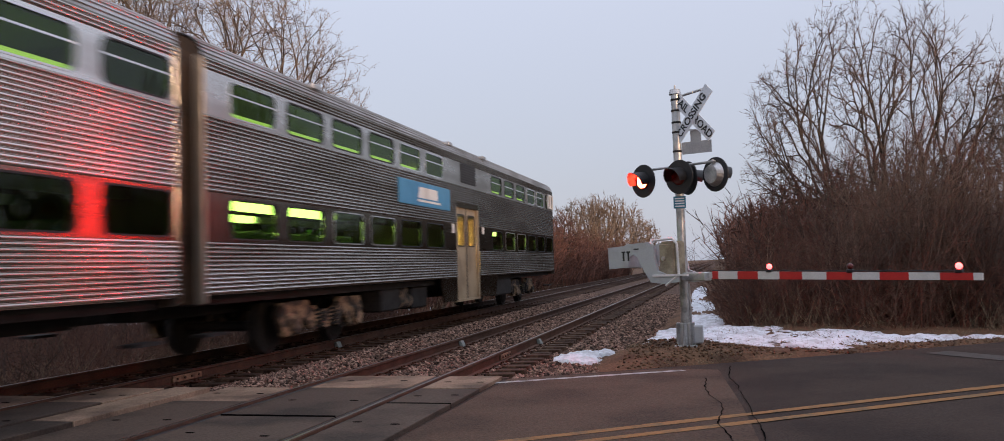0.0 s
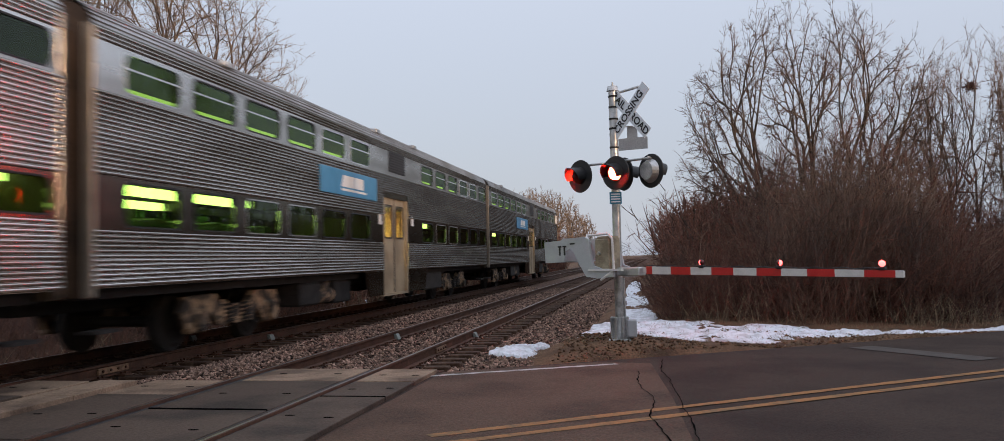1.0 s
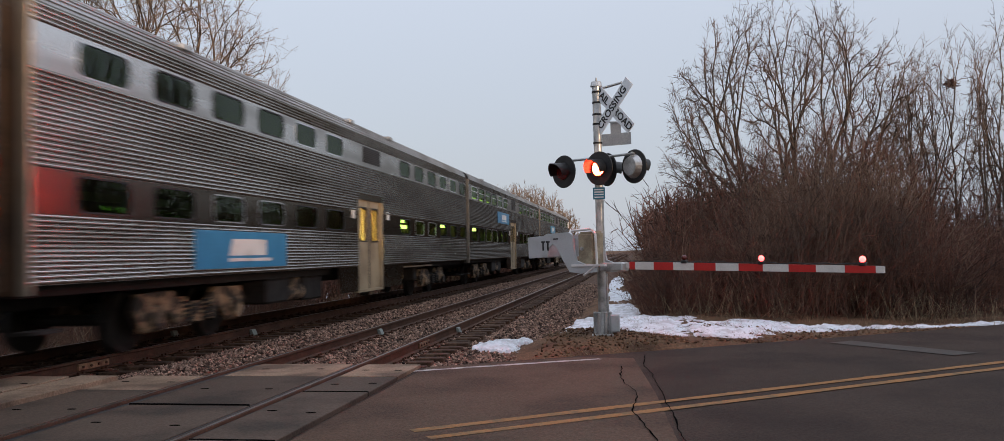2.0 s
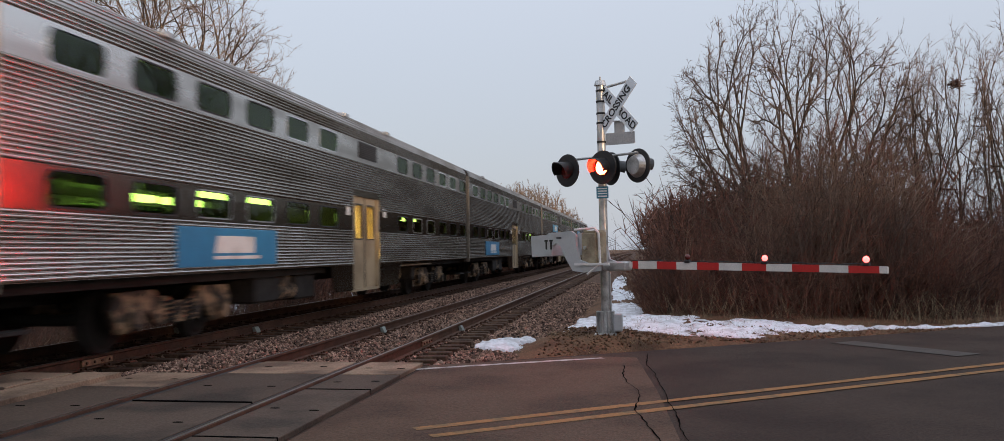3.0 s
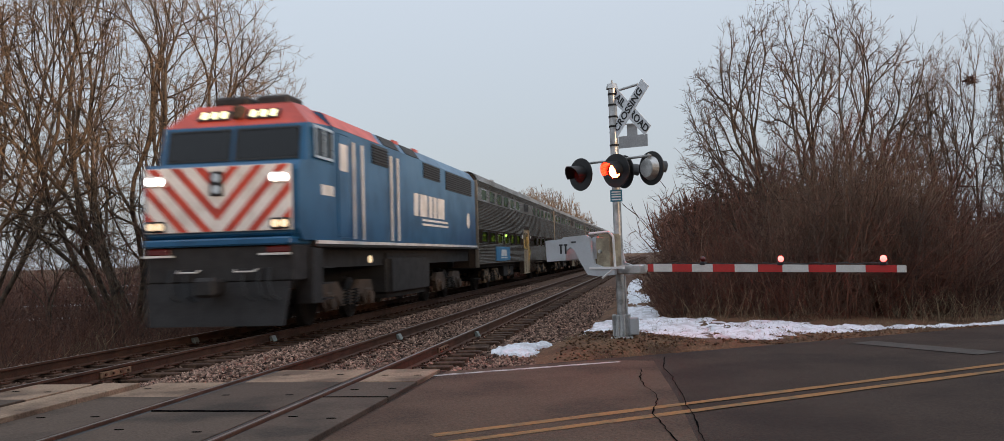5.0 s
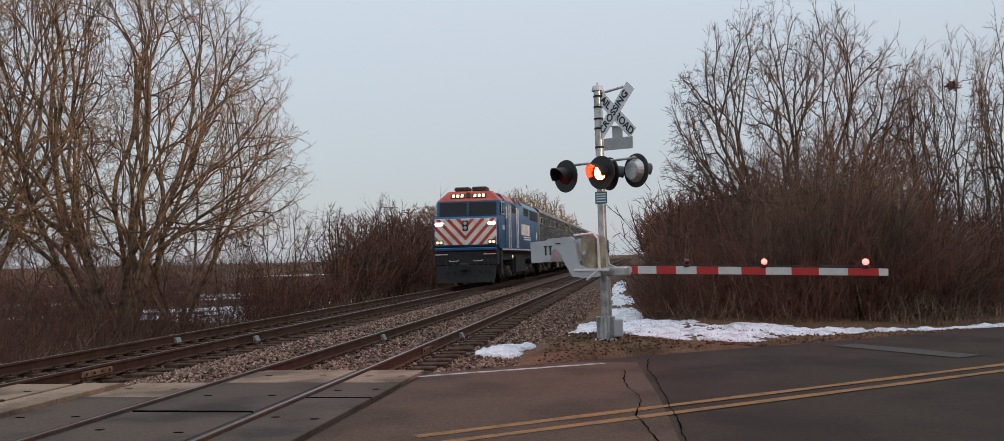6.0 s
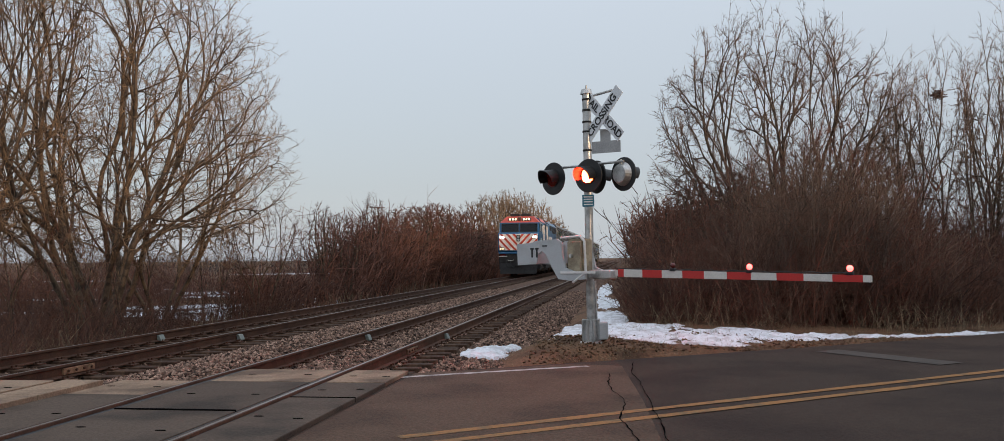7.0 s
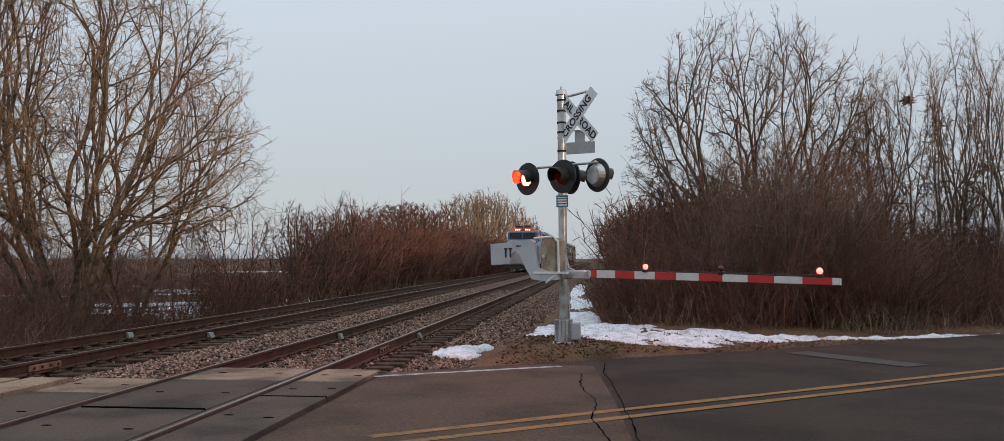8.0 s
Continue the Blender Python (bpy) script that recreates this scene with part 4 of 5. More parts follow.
def build_loco():
    """A cowl-bodied diesel locomotive; its nose is at y = 0 and looks to -y."""
    c = thing("diesel_locomotive", "blue diesel locomotive with red and white chevron nose", "locomotive")
    L, W = 16.9, 1.50
    # body with a bevelled roof
    prof = [(-W, 1.68), (-W, 3.95), (-1.30, 4.22), (-0.75, 4.36), (0.75, 4.36), (1.30, 4.22), (W, 3.95), (W, 1.68)]
    part("body", prism(bmesh.new(), prof, 1.95, L, "xz"), M["blue"], c, "dark blue painted hood body")
    part("sill", box(bmesh.new(), -1.53, 1.53, 0.9, L + 0.05, 1.55, 1.68, 0.015), M["soot"], c)
    for s in (-1, 1):
        part("sill_stripe", box(bmesh.new(), min(s * 1.53, s * 1.545), max(s * 1.53, s * 1.545), 0.9, L, 1.615, 1.68), M["white"], c, "white line along the sill")
        bm = prism(bmesh.new(), [(s * 1.507, 3.95), (s * 1.305, 4.225), (s * 0.755, 4.368), (s * 0.755, 4.362), (s * 1.30, 4.215), (s * 1.498, 3.945)], 1.95, 5.2, "xz")
        part("roof_panel", bm, M["red"], c, "red painted roof shoulder behind the cab")
        for y0, y1 in ((5.6, 7.0), (7.6, 9.0)):
            bm = prism(bmesh.new(), [(s * 1.502, 3.97), (s * 1.312, 4.225), (s * 1.30, 4.215), (s * 1.49, 3.96)], y0, y1, "xz")
            part("roof_intake", bm, M["soot"], c, "dark intake on the roof shoulder")
            part("roof_edge", box(bmesh.new(), min(s * 1.27, s * 1.33), max(s * 1.27, s * 1.33), y1, y1 + 0.5, 4.19, 4.27), M["red"], c)
    # cab
    cab = bmesh.new()
    lo = [(-1.46, 0.62, 3.14), (1.46, 0.62, 3.14), (1.48, 1.95, 3.14), (-1.48, 1.95, 3.14)]
    mid = [(-1.44, 0.80, 3.88), (1.44, 0.80, 3.88), (1.47, 1.95, 3.95), (-1.47, 1.95, 3.95)]
    top = [(-0.98, 1.22, 4.34), (0.98, 1.22, 4.34), (0.98, 1.95, 4.37), (-0.98, 1.95, 4.37)]
    rings = [[cab.verts.new(p) for p in ring] for ring in (lo, mid, top)]
    for i, (a, b) in enumerate(zip(rings, rings[1:])):
        for k in range(4):
            f = cab.faces.new((a[k], a[(k + 1) % 4], b[(k + 1) % 4], b[k]))
            f.material_index = i
    cab.faces.new(rings[2]).material_index = 1
    part("cab", cab, [M["blue"], M["red"]], c, "blue cab with a red roof front")
    # nose
    bm = bmesh.new()
    prism(bm, [(0.10, 1.74), (0.0, 1.85), (0.02, 2.98), (0.14, 3.12), (0.65, 3.16), (2.0, 3.16), (2.0, 1.68), (0.2, 1.68)], -1.50, 1.50, "yz")
    bmesh.ops.bevel(bm, geom=[e for e in bm.edges if all(abs(abs(v.co.x) - 1.5) < 1e-4 and v.co.y < 0.3 for v in e.verts)], offset=0.10, segments=2, affect="EDGES")
    nose = part("nose", bm, M["blue"], c, "blunt short nose")
    face = part("nose_face", box(bmesh.new(), -1.41, 1.41, -0.012, 0.05, 1.86, 3.04, 0.01), M["white"], nose, "white nose front with red chevrons")
    m, period, thick = 1.08, 0.50, 0.21
    for k in range(6):
        z = 0.55 + k * period
        for s in (-1, 1):
            quad = [(0, z), (s * 1.5, z + 1.5 * m), (s * 1.5, z + 1.5 * m + thick), (0, z + thick)]
            poly = clip_poly(quad, -1.40, 1.40, 1.87, 3.03)
            if poly:
                part("chevron", prism(bmesh.new(), poly, -0.017, -0.011, "xz"), M["red"], nose, "red painted chevron stripe")
    # windscreens and number boards
    tilt = math.degrees(math.atan2(0.18, 0.72))
    for s in (-1, 1):
        bm = bmesh.new()
        box(bm, -0.60, 0.60, -0.015, 0.0, -0.28, 0.28, 0.01)
        w = part("windscreen", bm, M["dark_glass"], c, "dark reflective windscreen", pose(s * 0.68, 0.70, 3.50, -tilt, 0, 0))
        fr = bmesh.new()
        for a, b, z0, z1 in ((-0.64, 0.64, 0.28, 0.32), (-0.64, 0.64, -0.32, -0.28), (-0.64, -0.60, -0.28, 0.28), (0.60, 0.64, -0.28, 0.28)):
            box(fr, a, b, -0.025, 0.0, z0, z1)
        part("window_frame", fr, M["black"], w)
        part("backing", box(bmesh.new(), -0.6, 0.6, 0.002, 0.01, -0.28, 0.28), M["black"], w)
        nb = part("number_board", box(bmesh.new(), -0.33, 0.33, -0.03, 0.0, -0.13, 0.13, 0.01), M["black"], c, "small lit number board", pose(s * 0.50, 0.98, 4.10, -41, 0, 0))
        for a in (-0.20, 0.0, 0.20):
            part("bar", box(bmesh.new(), a - 0.055, a + 0.055, -0.036, -0.03, -0.09, 0.09), M["numberboard"], nb, "pale lit bar")
        for z, mat in ((2.80, "headlight"), (1.98, "dim_light")):
            bm = bmesh.new()
            h = part("headlight_box", box(bm, s * 1.20 - 0.19, s * 1.20 + 0.19, -0.05, 0.0, z - 0.10, z + 0.10, 0.02), M["white"] if z > 2 else M["soot"], nose)
            for a in (-0.085, 0.085):
                part("headlight", cyl(bmesh.new(), (s * 1.20 + a, -0.065, z), (s * 1.20 + a, -0.045, z), 0.072, None, 16), M[mat], h, "glowing headlight")
    bm = bmesh.new()
    box(bm, -0.13, 0.13, -0.05, 0.0, 2.50, 2.95, 0.02)
    mk = part("marker_housing", bm, M["black"], nose)
    for z in (2.62, 2.83):
        part("marker_lens", cyl(bmesh.new(), (0, -0.06, z), (0, -0.045, z), 0.08, None, 14), M["alu"], mk)
    for s in (-1, 1):
        part("marker_lamp", box(bmesh.new(), s * 1.15 - 0.22, s * 1.15 + 0.22, -0.06, 0.0, 1.46, 1.58, 0.02), M["lens_off"], c, "unlit dark red marker lamp")
        part("nose_grab_rail", sweep(bmesh.new(), [(s * 0.55 - 0.2, -0.06, 1.18), (s * 0.55 - 0.18, -0.14, 1.14), (s * 0.55 + 0.18, -0.14, 1.14), (s * 0.55 + 0.2, -0.06, 1.18)], 0.016, 6), M["white"], c)
    part("top_light", box(bmesh.new(), -0.10, 0.10, 0.86, 1.1, 4.02, 4.28, 0.03), M["grime"], c)
    # horns, fans and hatches on the roof
    for y, r in ((1.7, 0.0),):
        bm = bmesh.new()
        box(bm, -0.75, -0.05, 1.45, 2.2, 4.36, 4.56, 0.05)
        box(bm, 0.05, 0.75, 1.6, 2.4, 4.36, 4.58, 0.05)
        part("air_conditioner", bm, M["soot"], c, "black roof unit over the cab")
    for y in (6.0, 8.0, 11.4, 13.0, 14.6):
        part("roof_fan", cyl(bmesh.new(), (0, y, 4.34), (0, y, 4.5), 0.62, None, 24), M["soot"], c)
    part("exhaust", box(bmesh.new(), -0.45, 0.45, 9.2, 10.4, 4.35, 4.52, 0.03), M["soot"], c)
    for s in (-1, 1):
        x = s * W
        # radiator and intake grilles
        for y0, y1, z0, z1 in ((4.6, 5.9, 3.45, 3.9), (9.4, 11.4, 3.5, 3.92), (12.2, 16.2, 3.35, 3.92)):
            g = part("grille", box(bmesh.new(), min(x, x + s * 0.012), max(x, x + s * 0.012), y0, y1, z0, z1), M["black"], c, "dark air grille")
            sl = bmesh.new()
            k = z0 + 0.04
            while k < z1 - 0.03:
                box(sl, min(x, x + s * 0.03), max(x, x + s * 0.03), y0, y1, k, k + 0.02)
                k += 0.065
            part("slats", sl, M["soot"], g)
        w = part("cab_side_window", box(bmesh.new(), min(x - s * 0.04, x + s * 0.006), max(x - s * 0.04, x + s * 0.006), 1.0, 1.9, 3.28, 3.80, 0.02), M["dark_glass"], c)
        fr = bmesh.new()
        for y0, y1, z0, z1 in ((0.96, 1.94, 3.80, 3.85), (0.96, 1.94, 3.23, 3.28), (0.96, 1.0, 3.28, 3.80), (1.42, 1.48, 3.28, 3.80), (1.9, 1.94, 3.28, 3.80)):
            box(fr, min(x, x + s * 0.03), max(x, x + s * 0.03), y0, y1, z0, z1)
        part("window_frame", fr, M["alu"], w, "bright metal window frame")
        d = part("cab_door", box(bmesh.new(), min(x, x + s * 0.015), max(x, x + s * 0.015), 2.25, 2.95, 1.75, 3.85, 0.02), M["blue"], c)
        part("pane", box(bmesh.new(), min(x + s * 0.015, x + s * 0.022), max(x + s * 0.015, x + s * 0.022), 2.38, 2.82, 3.10, 3.65), M["white"], d)
        for y in (3.15, 3.75, 6.0, 6.6):
            part("handrail", cyl(bmesh.new(), (x + s * 0.05, y, 1.72), (x + s * 0.05, y, 3.75), 0.03, None, 8), M["white"], c, "white vertical handrail")
        # plain pale mark and bars for the lettering
        bars = bmesh.new()
        for a, b in ((8.3, 8.75), (8.95, 9.75), (9.95, 10.35), (10.5, 10.9), (11.05, 11.9)):
            prism(bars, [(a, 2.42), (b, 2.42), (b + 0.05, 3.02), (a + 0.05, 3.02)], min(x, x + s * 0.006), max(x, x + s * 0.006), "yz")
        part("mark", bars, M["white"], c, "white bars of the operator's mark")
        for z in (2.18, 2.30):
            part("mark_bar", box(bmesh.new(), min(x, x + s * 0.006), max(x, x + s * 0.006), 9.2, 12.4, z, z + 0.06), M["white"], c)
        part("emblem", cyl(bmesh.new(), (x, 15.6, 2.5), (x + s * 0.006, 15.6, 2.5), 0.26, None, 20), M["white"], c, "round white emblem")
        part("mark_bar", box(bmesh.new(), min(x, x + s * 0.006), max(x, x + s * 0.006), 1.3, 2.0, 2.55, 2.75), M["white"], c)
        part("number_bar", box(bmesh.new(), min(x, x + s * 0.006), max(x, x + s * 0.006), 2.35, 2.85, 2.2, 2.45), M["white"], c)
        # fuel tank, steps
        part("step_well", box(bmesh.new(), min(s * 1.2, s * 1.5), max(s * 1.2, s * 1.5), 0.75, 1.3, 0.5, 1.55, 0.02), M["soot"], c)
        for z in (0.55, 0.85, 1.15):
            part("step", box(bmesh.new(), min(s * 1.2, s * 1.52), max(s * 1.2, s * 1.52), 1.32, 1.85, z, z + 0.03), M["soot"], c)
        part("nose_grab_rail", box(bmesh.new(), s * 1.12 - 0.30, s * 1.12 + 0.30, -0.12, -0.09, 1.42, 1.46), M["white"], c)
        part("marker_lamp", cyl(bmesh.new(), (s * 1.52, 4.2, 1.30), (s * 1.56, 4.2, 1.30), 0.08, None, 12), M["dim_light"], c)
    part("fuel_tank", box(bmesh.new(), -1.40, 1.40, 6.3, 10.4, 0.35, 1.45, 0.15, 3), M["soot"], c)
    part("frame", box(bmesh.new(), -1.2, 1.2, 0.3, L, 1.15, 1.56), M["soot"], c)
    # blue anticlimber, buffer plate, plough, coupler, hoses
    part("front_sill", box(bmesh.new(), -1.42, 1.42, -0.10, 0.9, 1.60, 1.74, 0.03), M["blue"], c)
    part("buffer_plate", box(bmesh.new(), -1.42, 1.42, 0.0, 0.9, 0.95, 1.60, 0.03), M["soot"], c)
    bm = prism(bmesh.new(), [(-1.38, 0.95), (1.38, 0.95), (1.30, 0.18), (-1.30, 0.18)], -0.05, 0.02, "xz")
    for v in bm.verts:
        v.co.y -= (0.95 - v.co.z) * 0.35 * (1 - abs(v.co.x) / 2.6)
    part("snow_plough", bm, M["soot"], c, "sooty black plough plate")
    bm = bmesh.new()
    box(bm, -0.14, 0.14, -0.55, 0.1, 0.72, 1.02, 0.05)
    box(bm, -0.20, 0.20, -0.62, -0.40, 0.70, 1.05, 0.06)
    part("coupler", bm, M["soot"], c)
    for a in (-0.9, -0.6, 0.5, 0.8, 1.0):
        bm = bmesh.new()
        pts = [(a, -0.03, 1.2), (a + 0.03, -0.20, 0.95), (a + 0.12, -0.26, 0.72), (a + 0.25, -0.18, 0.62)]
        sweep(bm, pts, 0.022, 8)
        part("brake_hose", bm, M["rubber"], c)
    for y in (3.6, 13.4):
        build_truck(c, y, M["grime"])
    # rear
    part("rear_diaphragm", box(bmesh.new(), -0.5, 0.5, L, L + 0.25, 1.5, 3.3, 0.03), M["rubber"], c)
    return c


def build_train():
    first, third = build_coach(TALL_WINDOWS), build_coach(SHALLOW_WINDOWS)
    coaches = [first, copy_thing(first, Matrix()), third, copy_thing(third, Matrix()), copy_thing(third, Matrix())]
    for k, c in enumerate(coaches):
        if k < 2:
            add_name_board(c, 7.37, 11.05, 2.74, 3.28)
            c["label"] = "ribbed stainless steel double-deck coach, blue board between window rows"
        else:
            add_name_board(c, 3.70, 7.22, 1.16, 1.76)
            c["label"] = "ribbed stainless steel double-deck coach, blue board under the windows"
        # how many of the lights burn differs from coach to coach
        if k > 1:
            for o in list(c.children):
                if o.name.startswith("equipment_box") and 16.0 < o.bound_box[0][1] < 16.4:
                    bpy.data.objects.remove(o)
            for s in (-1, 1):
                part("equipment_box", box(bmesh.new(), min(s * 0.9, s * 1.42), max(s * 0.9, s * 1.42), 15.95, 16.45, 0.60, 0.95, 0.04), M["truck"], c)
                part("brake_pipe", cyl(bmesh.new(), (s * 1.44, 15.9, 0.97), (s * 1.44, 20.0, 0.97), 0.025, None, 6), M["edge"], c)
            for o in c.children:
                if o.name.startswith("light_strip"):
                    o.material_slots[0].link = "OBJECT"
                    o.material_slots[0].material = M["strip_off"]
                    o["label"] = "unlit gallery light strip"
        lights = [o for o in c.children if o.name.startswith("lower_light")]
        for i, o in enumerate(lights):
            on = i % 12 in (0, 1, 2, 6, 7) if k < 2 else (i * 5 + k * 3) % 12 in (0, 1, 5)
            if not on:
                o.material_slots[0].link = "OBJECT"
                o.material_slots[0].material = M["strip_off"]
                o["label"] = "unlit ceiling light over the seats"
    lead = coaches[0]
    for s in (-1, 1):
        fr = bmesh.new()
        for y0, y1, z0, z1 in ((-1.05, -0.95, 3.55, 4.08), (-0.62, -0.50, 3.55, 4.08), (-0.15, 0.0, 3.55, 4.08), (-1.05, 0.0, 4.02, 4.08), (-1.05, 0.0, 3.52, 3.58)):
            box(fr, min(s * 1.57, s * 1.64), max(s * 1.57, s * 1.64), BODY + y0, BODY + y1, z0, z1, 0.01)
        part("cab_window_frame", fr, M["white"], lead, "white frame of the cab window at the leading end")
    engine = build_loco()
    engine.scale = (1.05, 1.0, 1.055)
    return coaches, engine


# ---------- crossing signal ----------
NEST = (9.46, 29.0, 6.30)
FLASHERS = []                    # turning two-faced lenses: object, place, beat


def build_signal():
    """Gate mast with flashing lights, crossbuck, mechanism, counterweights and lowered arm."""
    t = thing("crossing_signal", "galvanised crossing mast with gate arm down and red lights flashing", "crossing signal", Matrix.Translation(MAST) @ pose(0, 0, 0, 0, -0.45, 0) @ Matrix.Diagonal((0.9, 0.9, 0.9, 1)))
    H = 4.62
    part("mast", cyl(bmesh.new(), (0, 0, 0.3), (0, 0, H), 0.077, None, 20), M["galv"], t, "round galvanised mast")
    cap = part("mast_cap", cyl(bmesh.new(), (0, 0, H), (0, 0, H + 0.09), 0.115, 0.09, 16), M["galv"], t)
    part("cap_pin", cyl(bmesh.new(), (0, 0, H + 0.09), (0, 0, H + 0.17), 0.02, 0.012, 8), M["galv"], cap)
    bm = cyl(bmesh.new(), (0, 0, 0.0), (0, 0, 0.44), 0.14, 0.115, 20)
    box(bm, -0.20, 0.20, -0.20, 0.20, 0.0, 0.05, 0.01)
    foot = part("mast_base", bm, M["galv"], t, "ribbed cast base clamped round the mast")
    for k in range(8):
        turn = Matrix.Rotation(radians(22.5 + 45 * k), 4, "Z")
        part("rib", box(bmesh.new(), 0.10, 0.175, -0.022, 0.022, 0.05, 0.45, 0.008, 1, turn), M["galv"], foot)
    part("junction_box", box(bmesh.new(), 0.14, 0.31, -0.12, 0.10, 0.08, 0.40, 0.02), M["greybox"], t, "small grey junction box")
    bm = bmesh.new()
    for a, b in (((0.10, 0.06, 0.35), (0.09, 0.06, 1.15)),):
        cyl(bm, a, b, 0.02, None, 8)
    part("conduit", bm, M["galv"], t)
    yaw = math.degrees(math.atan2(ARM.y, ARM.x))
    R = pose(0, 0, 0, 0, 0, yaw)          # local x along the arm
    # mechanism
    bm = box(bmesh.new(), -0.20, 0.16, -0.40, -0.10, 1.28, 1.93, 0.03, 2)
    mech = part("gate_mechanism", bm, M["tanbox"], t, "weathered tan gate mechanism cabinet", R)
    part("cabinet_door", box(bmesh.new(), -0.18, 0.14, -0.425, -0.40, 1.32, 1.88, 0.01), M["tanbox"], mech)
    part("cabinet_latch", cyl(bmesh.new(), (-0.08, -0.46, 1.62), (-0.08, -0.42, 1.62), 0.035, None, 10), M["galv"], mech)
    # counterweight plates each side, a stepped curved outline
    out = [(-1.36, 1.46), (-1.38, 1.86), (-0.96, 1.88), (-0.90, 1.91), (-0.36, 1.93), (-0.27, 1.88), (-0.23, 1.62), (-0.17, 1.40), (0.02, 1.34), (0.30, 1.34), (0.30, 1.20), (-0.06, 1.17),
           (-0.34, 1.20), (-0.50, 1.42), (-0.64, 1.66), (-0.74, 1.72), (-0.84, 1.66), (-0.88, 1.48)]
    for y in (-0.50, 0.36):
        p = part("counterweight_arm", prism(bmesh.new(), out, y, y + 0.05, "xz"), M["greybox"], t, "grey stepped counterweight arm", R)
        if y < 0:
            for a in (-0.98, -0.86):
                slot = box(bmesh.new(), a - 0.02, a + 0.02, y - 0.006, y, 1.60, 1.75)
                part("bolt_slot", box(slot, a - 0.045, a + 0.045, y - 0.006, y, 1.75, 1.78), M["black"], p)
            part("bolt_slot", box(bmesh.new(), -0.72, -0.60, y - 0.006, y, 1.80, 1.825), M["black"], p)
    for a, b in ((-1.36, -0.92),):
        part("counterweight", box(bmesh.new(), a, b, -0.45, 0.36, 1.47, 1.855, 0.02), M["greybox"], t, "block of grey counterweights", R)
    bm = bmesh.new()
    box(bm, -0.28, 0.50, -0.52, -0.46, 1.30, 1.34)
    cyl(bm, (0.0, -0.49, 1.14), (0.32, -0.49, 1.33), 0.022, None, 8)
    pts = [(-0.30, -0.46, 1.95), (0.16, -0.46, 1.97), (0.26, -0.46, 1.88), (0.28, -0.46, 1.34)]
    for p, q in zip(pts, pts[1:]):
        cyl(bm, p, q, 0.022, None, 8)
    part("guard_bracket", bm, M["white"], t, "white tube guard and bracket", R)
    # the arm, from stripe pieces
    part("arm_socket", box(bmesh.new(), 0.20, 0.72, -0.30, -0.10, 1.20, 1.36, 0.02), M["galv"], t, "galvanised arm socket", R)
    x, k = 0.82, 0
    droop = lambda u: 0.02 - 0.020 * (u - 0.7)
    z0 = 1.285
    while x < 5.27:
        w = 0.125 if k == 0 else 0.39 + 0.006 * k
        x1 = min(5.285, x + w)
        taper = lambda u: 0.068 - 0.004 * (u - 0.7)
        c0, c1 = z0 + droop(x), z0 + droop(x1)
        bm = bmesh.new()
        prism(bm, [(x, c0 - taper(x)), (x1, c1 - taper(x1)), (x1, c1 + taper(x1)), (x, c0 + taper(x))], -0.225, -0.195, "xz")
        part("arm_stripe", bm, M["armred"] if k % 2 == 0 else M["armwhite"], t, "red arm stripe" if k % 2 == 0 else "white arm stripe", R)
        x, k = x1, k + 1
    part("arm_rib", prism(bmesh.new(), [(0.7, z0 - 0.03), (5.285, z0 - 0.12), (5.285, z0 - 0.03), (0.7, z0 + 0.07)], -0.195, -0.165, "xz"), M["armwhite"], t, "", R)
    for a, beat in ((1.96, 0), (3.38, 1), (4.985, None)):
        bm = bmesh.new()
        box(bm, a - 0.05, a + 0.05, -0.25, -0.17, z0 + 0.05 + droop(a), z0 + 0.10 + droop(a), 0.01)
        lp = part("arm_lamp", bm, M["black"], t, "", R)
        bm = bmesh.new()
        bmesh.ops.create_uvsphere(bm, u_segments=20, v_segments=10, radius=0.047)
        for f in bm.faces:
            f.material_index = 1 if beat is not None and f.calc_center_median().y > -0.012 else 0
        place = Matrix.Translation((a, -0.21, z0 + 0.145 + droop(a))) @ pose(0, 0, 0, 0, 0, 39)
        drum = part("lamp_lens", bm, [M["armlamp"], M["armlamp_off"]], lp, "red gate lamp drum, lit on one side" if beat is not None else "glowing red gate lamp", place)
        if beat is not None:
            FLASHERS.append((drum, place, beat))
    bm = sweep(bmesh.new(), [(0.8 + i * 0.145, -0.21, z0 + 0.075 + droop(0.8 + i * 0.145) + 0.012 * math.sin(i * 2.1)) for i in range(30)], 0.008, 5)
    part("lamp_cable", bm, M["rubber"], t, "", R)
    # signs on a bracket
    face = Vector((-0.66, -0.75, 0)).normalized()
    sx = math.degrees(math.atan2(-face.x, face.y)) + 180    # turn that puts a sign's face (-y) onto face
    S = pose(0.30, -0.26, 4.17, 0, 0, sx)
    cb = part("crossbuck_bracket", cyl(bmesh.new(), (0, 0, 4.56), (0.48, -0.30, 4.62), 0.025, None, 10), M["galv"], t)
    for k, (ang, txt) in enumerate(((-45, "RAIL   ROAD"), (45, "CROSSING"))):
        bm = box(bmesh.new(), -0.61, 0.61, -0.006 - k * 0.012, 0.006 - k * 0.012, -0.115, 0.115, 0.003)
        blade = part("crossbuck_blade", bm, M["signwhite"], t, "white crossbuck blade with black lettering", S @ pose(0, 0, 0, 0, -ang, 0))
        if k == 0:
            for dx, w in ((-0.34, "RAIL"), (0.34, "ROAD")):
                words("lettering", w, 0.19, M["black"], blade, pose(dx, -0.012, 0, 90, 0, 0))
        else:
            words("lettering", txt, 0.19, M["black"], blade, pose(0, -0.024, 0, 90, 0, 0) @ Matrix.Diagonal((1.02, 1, 1, 1)))
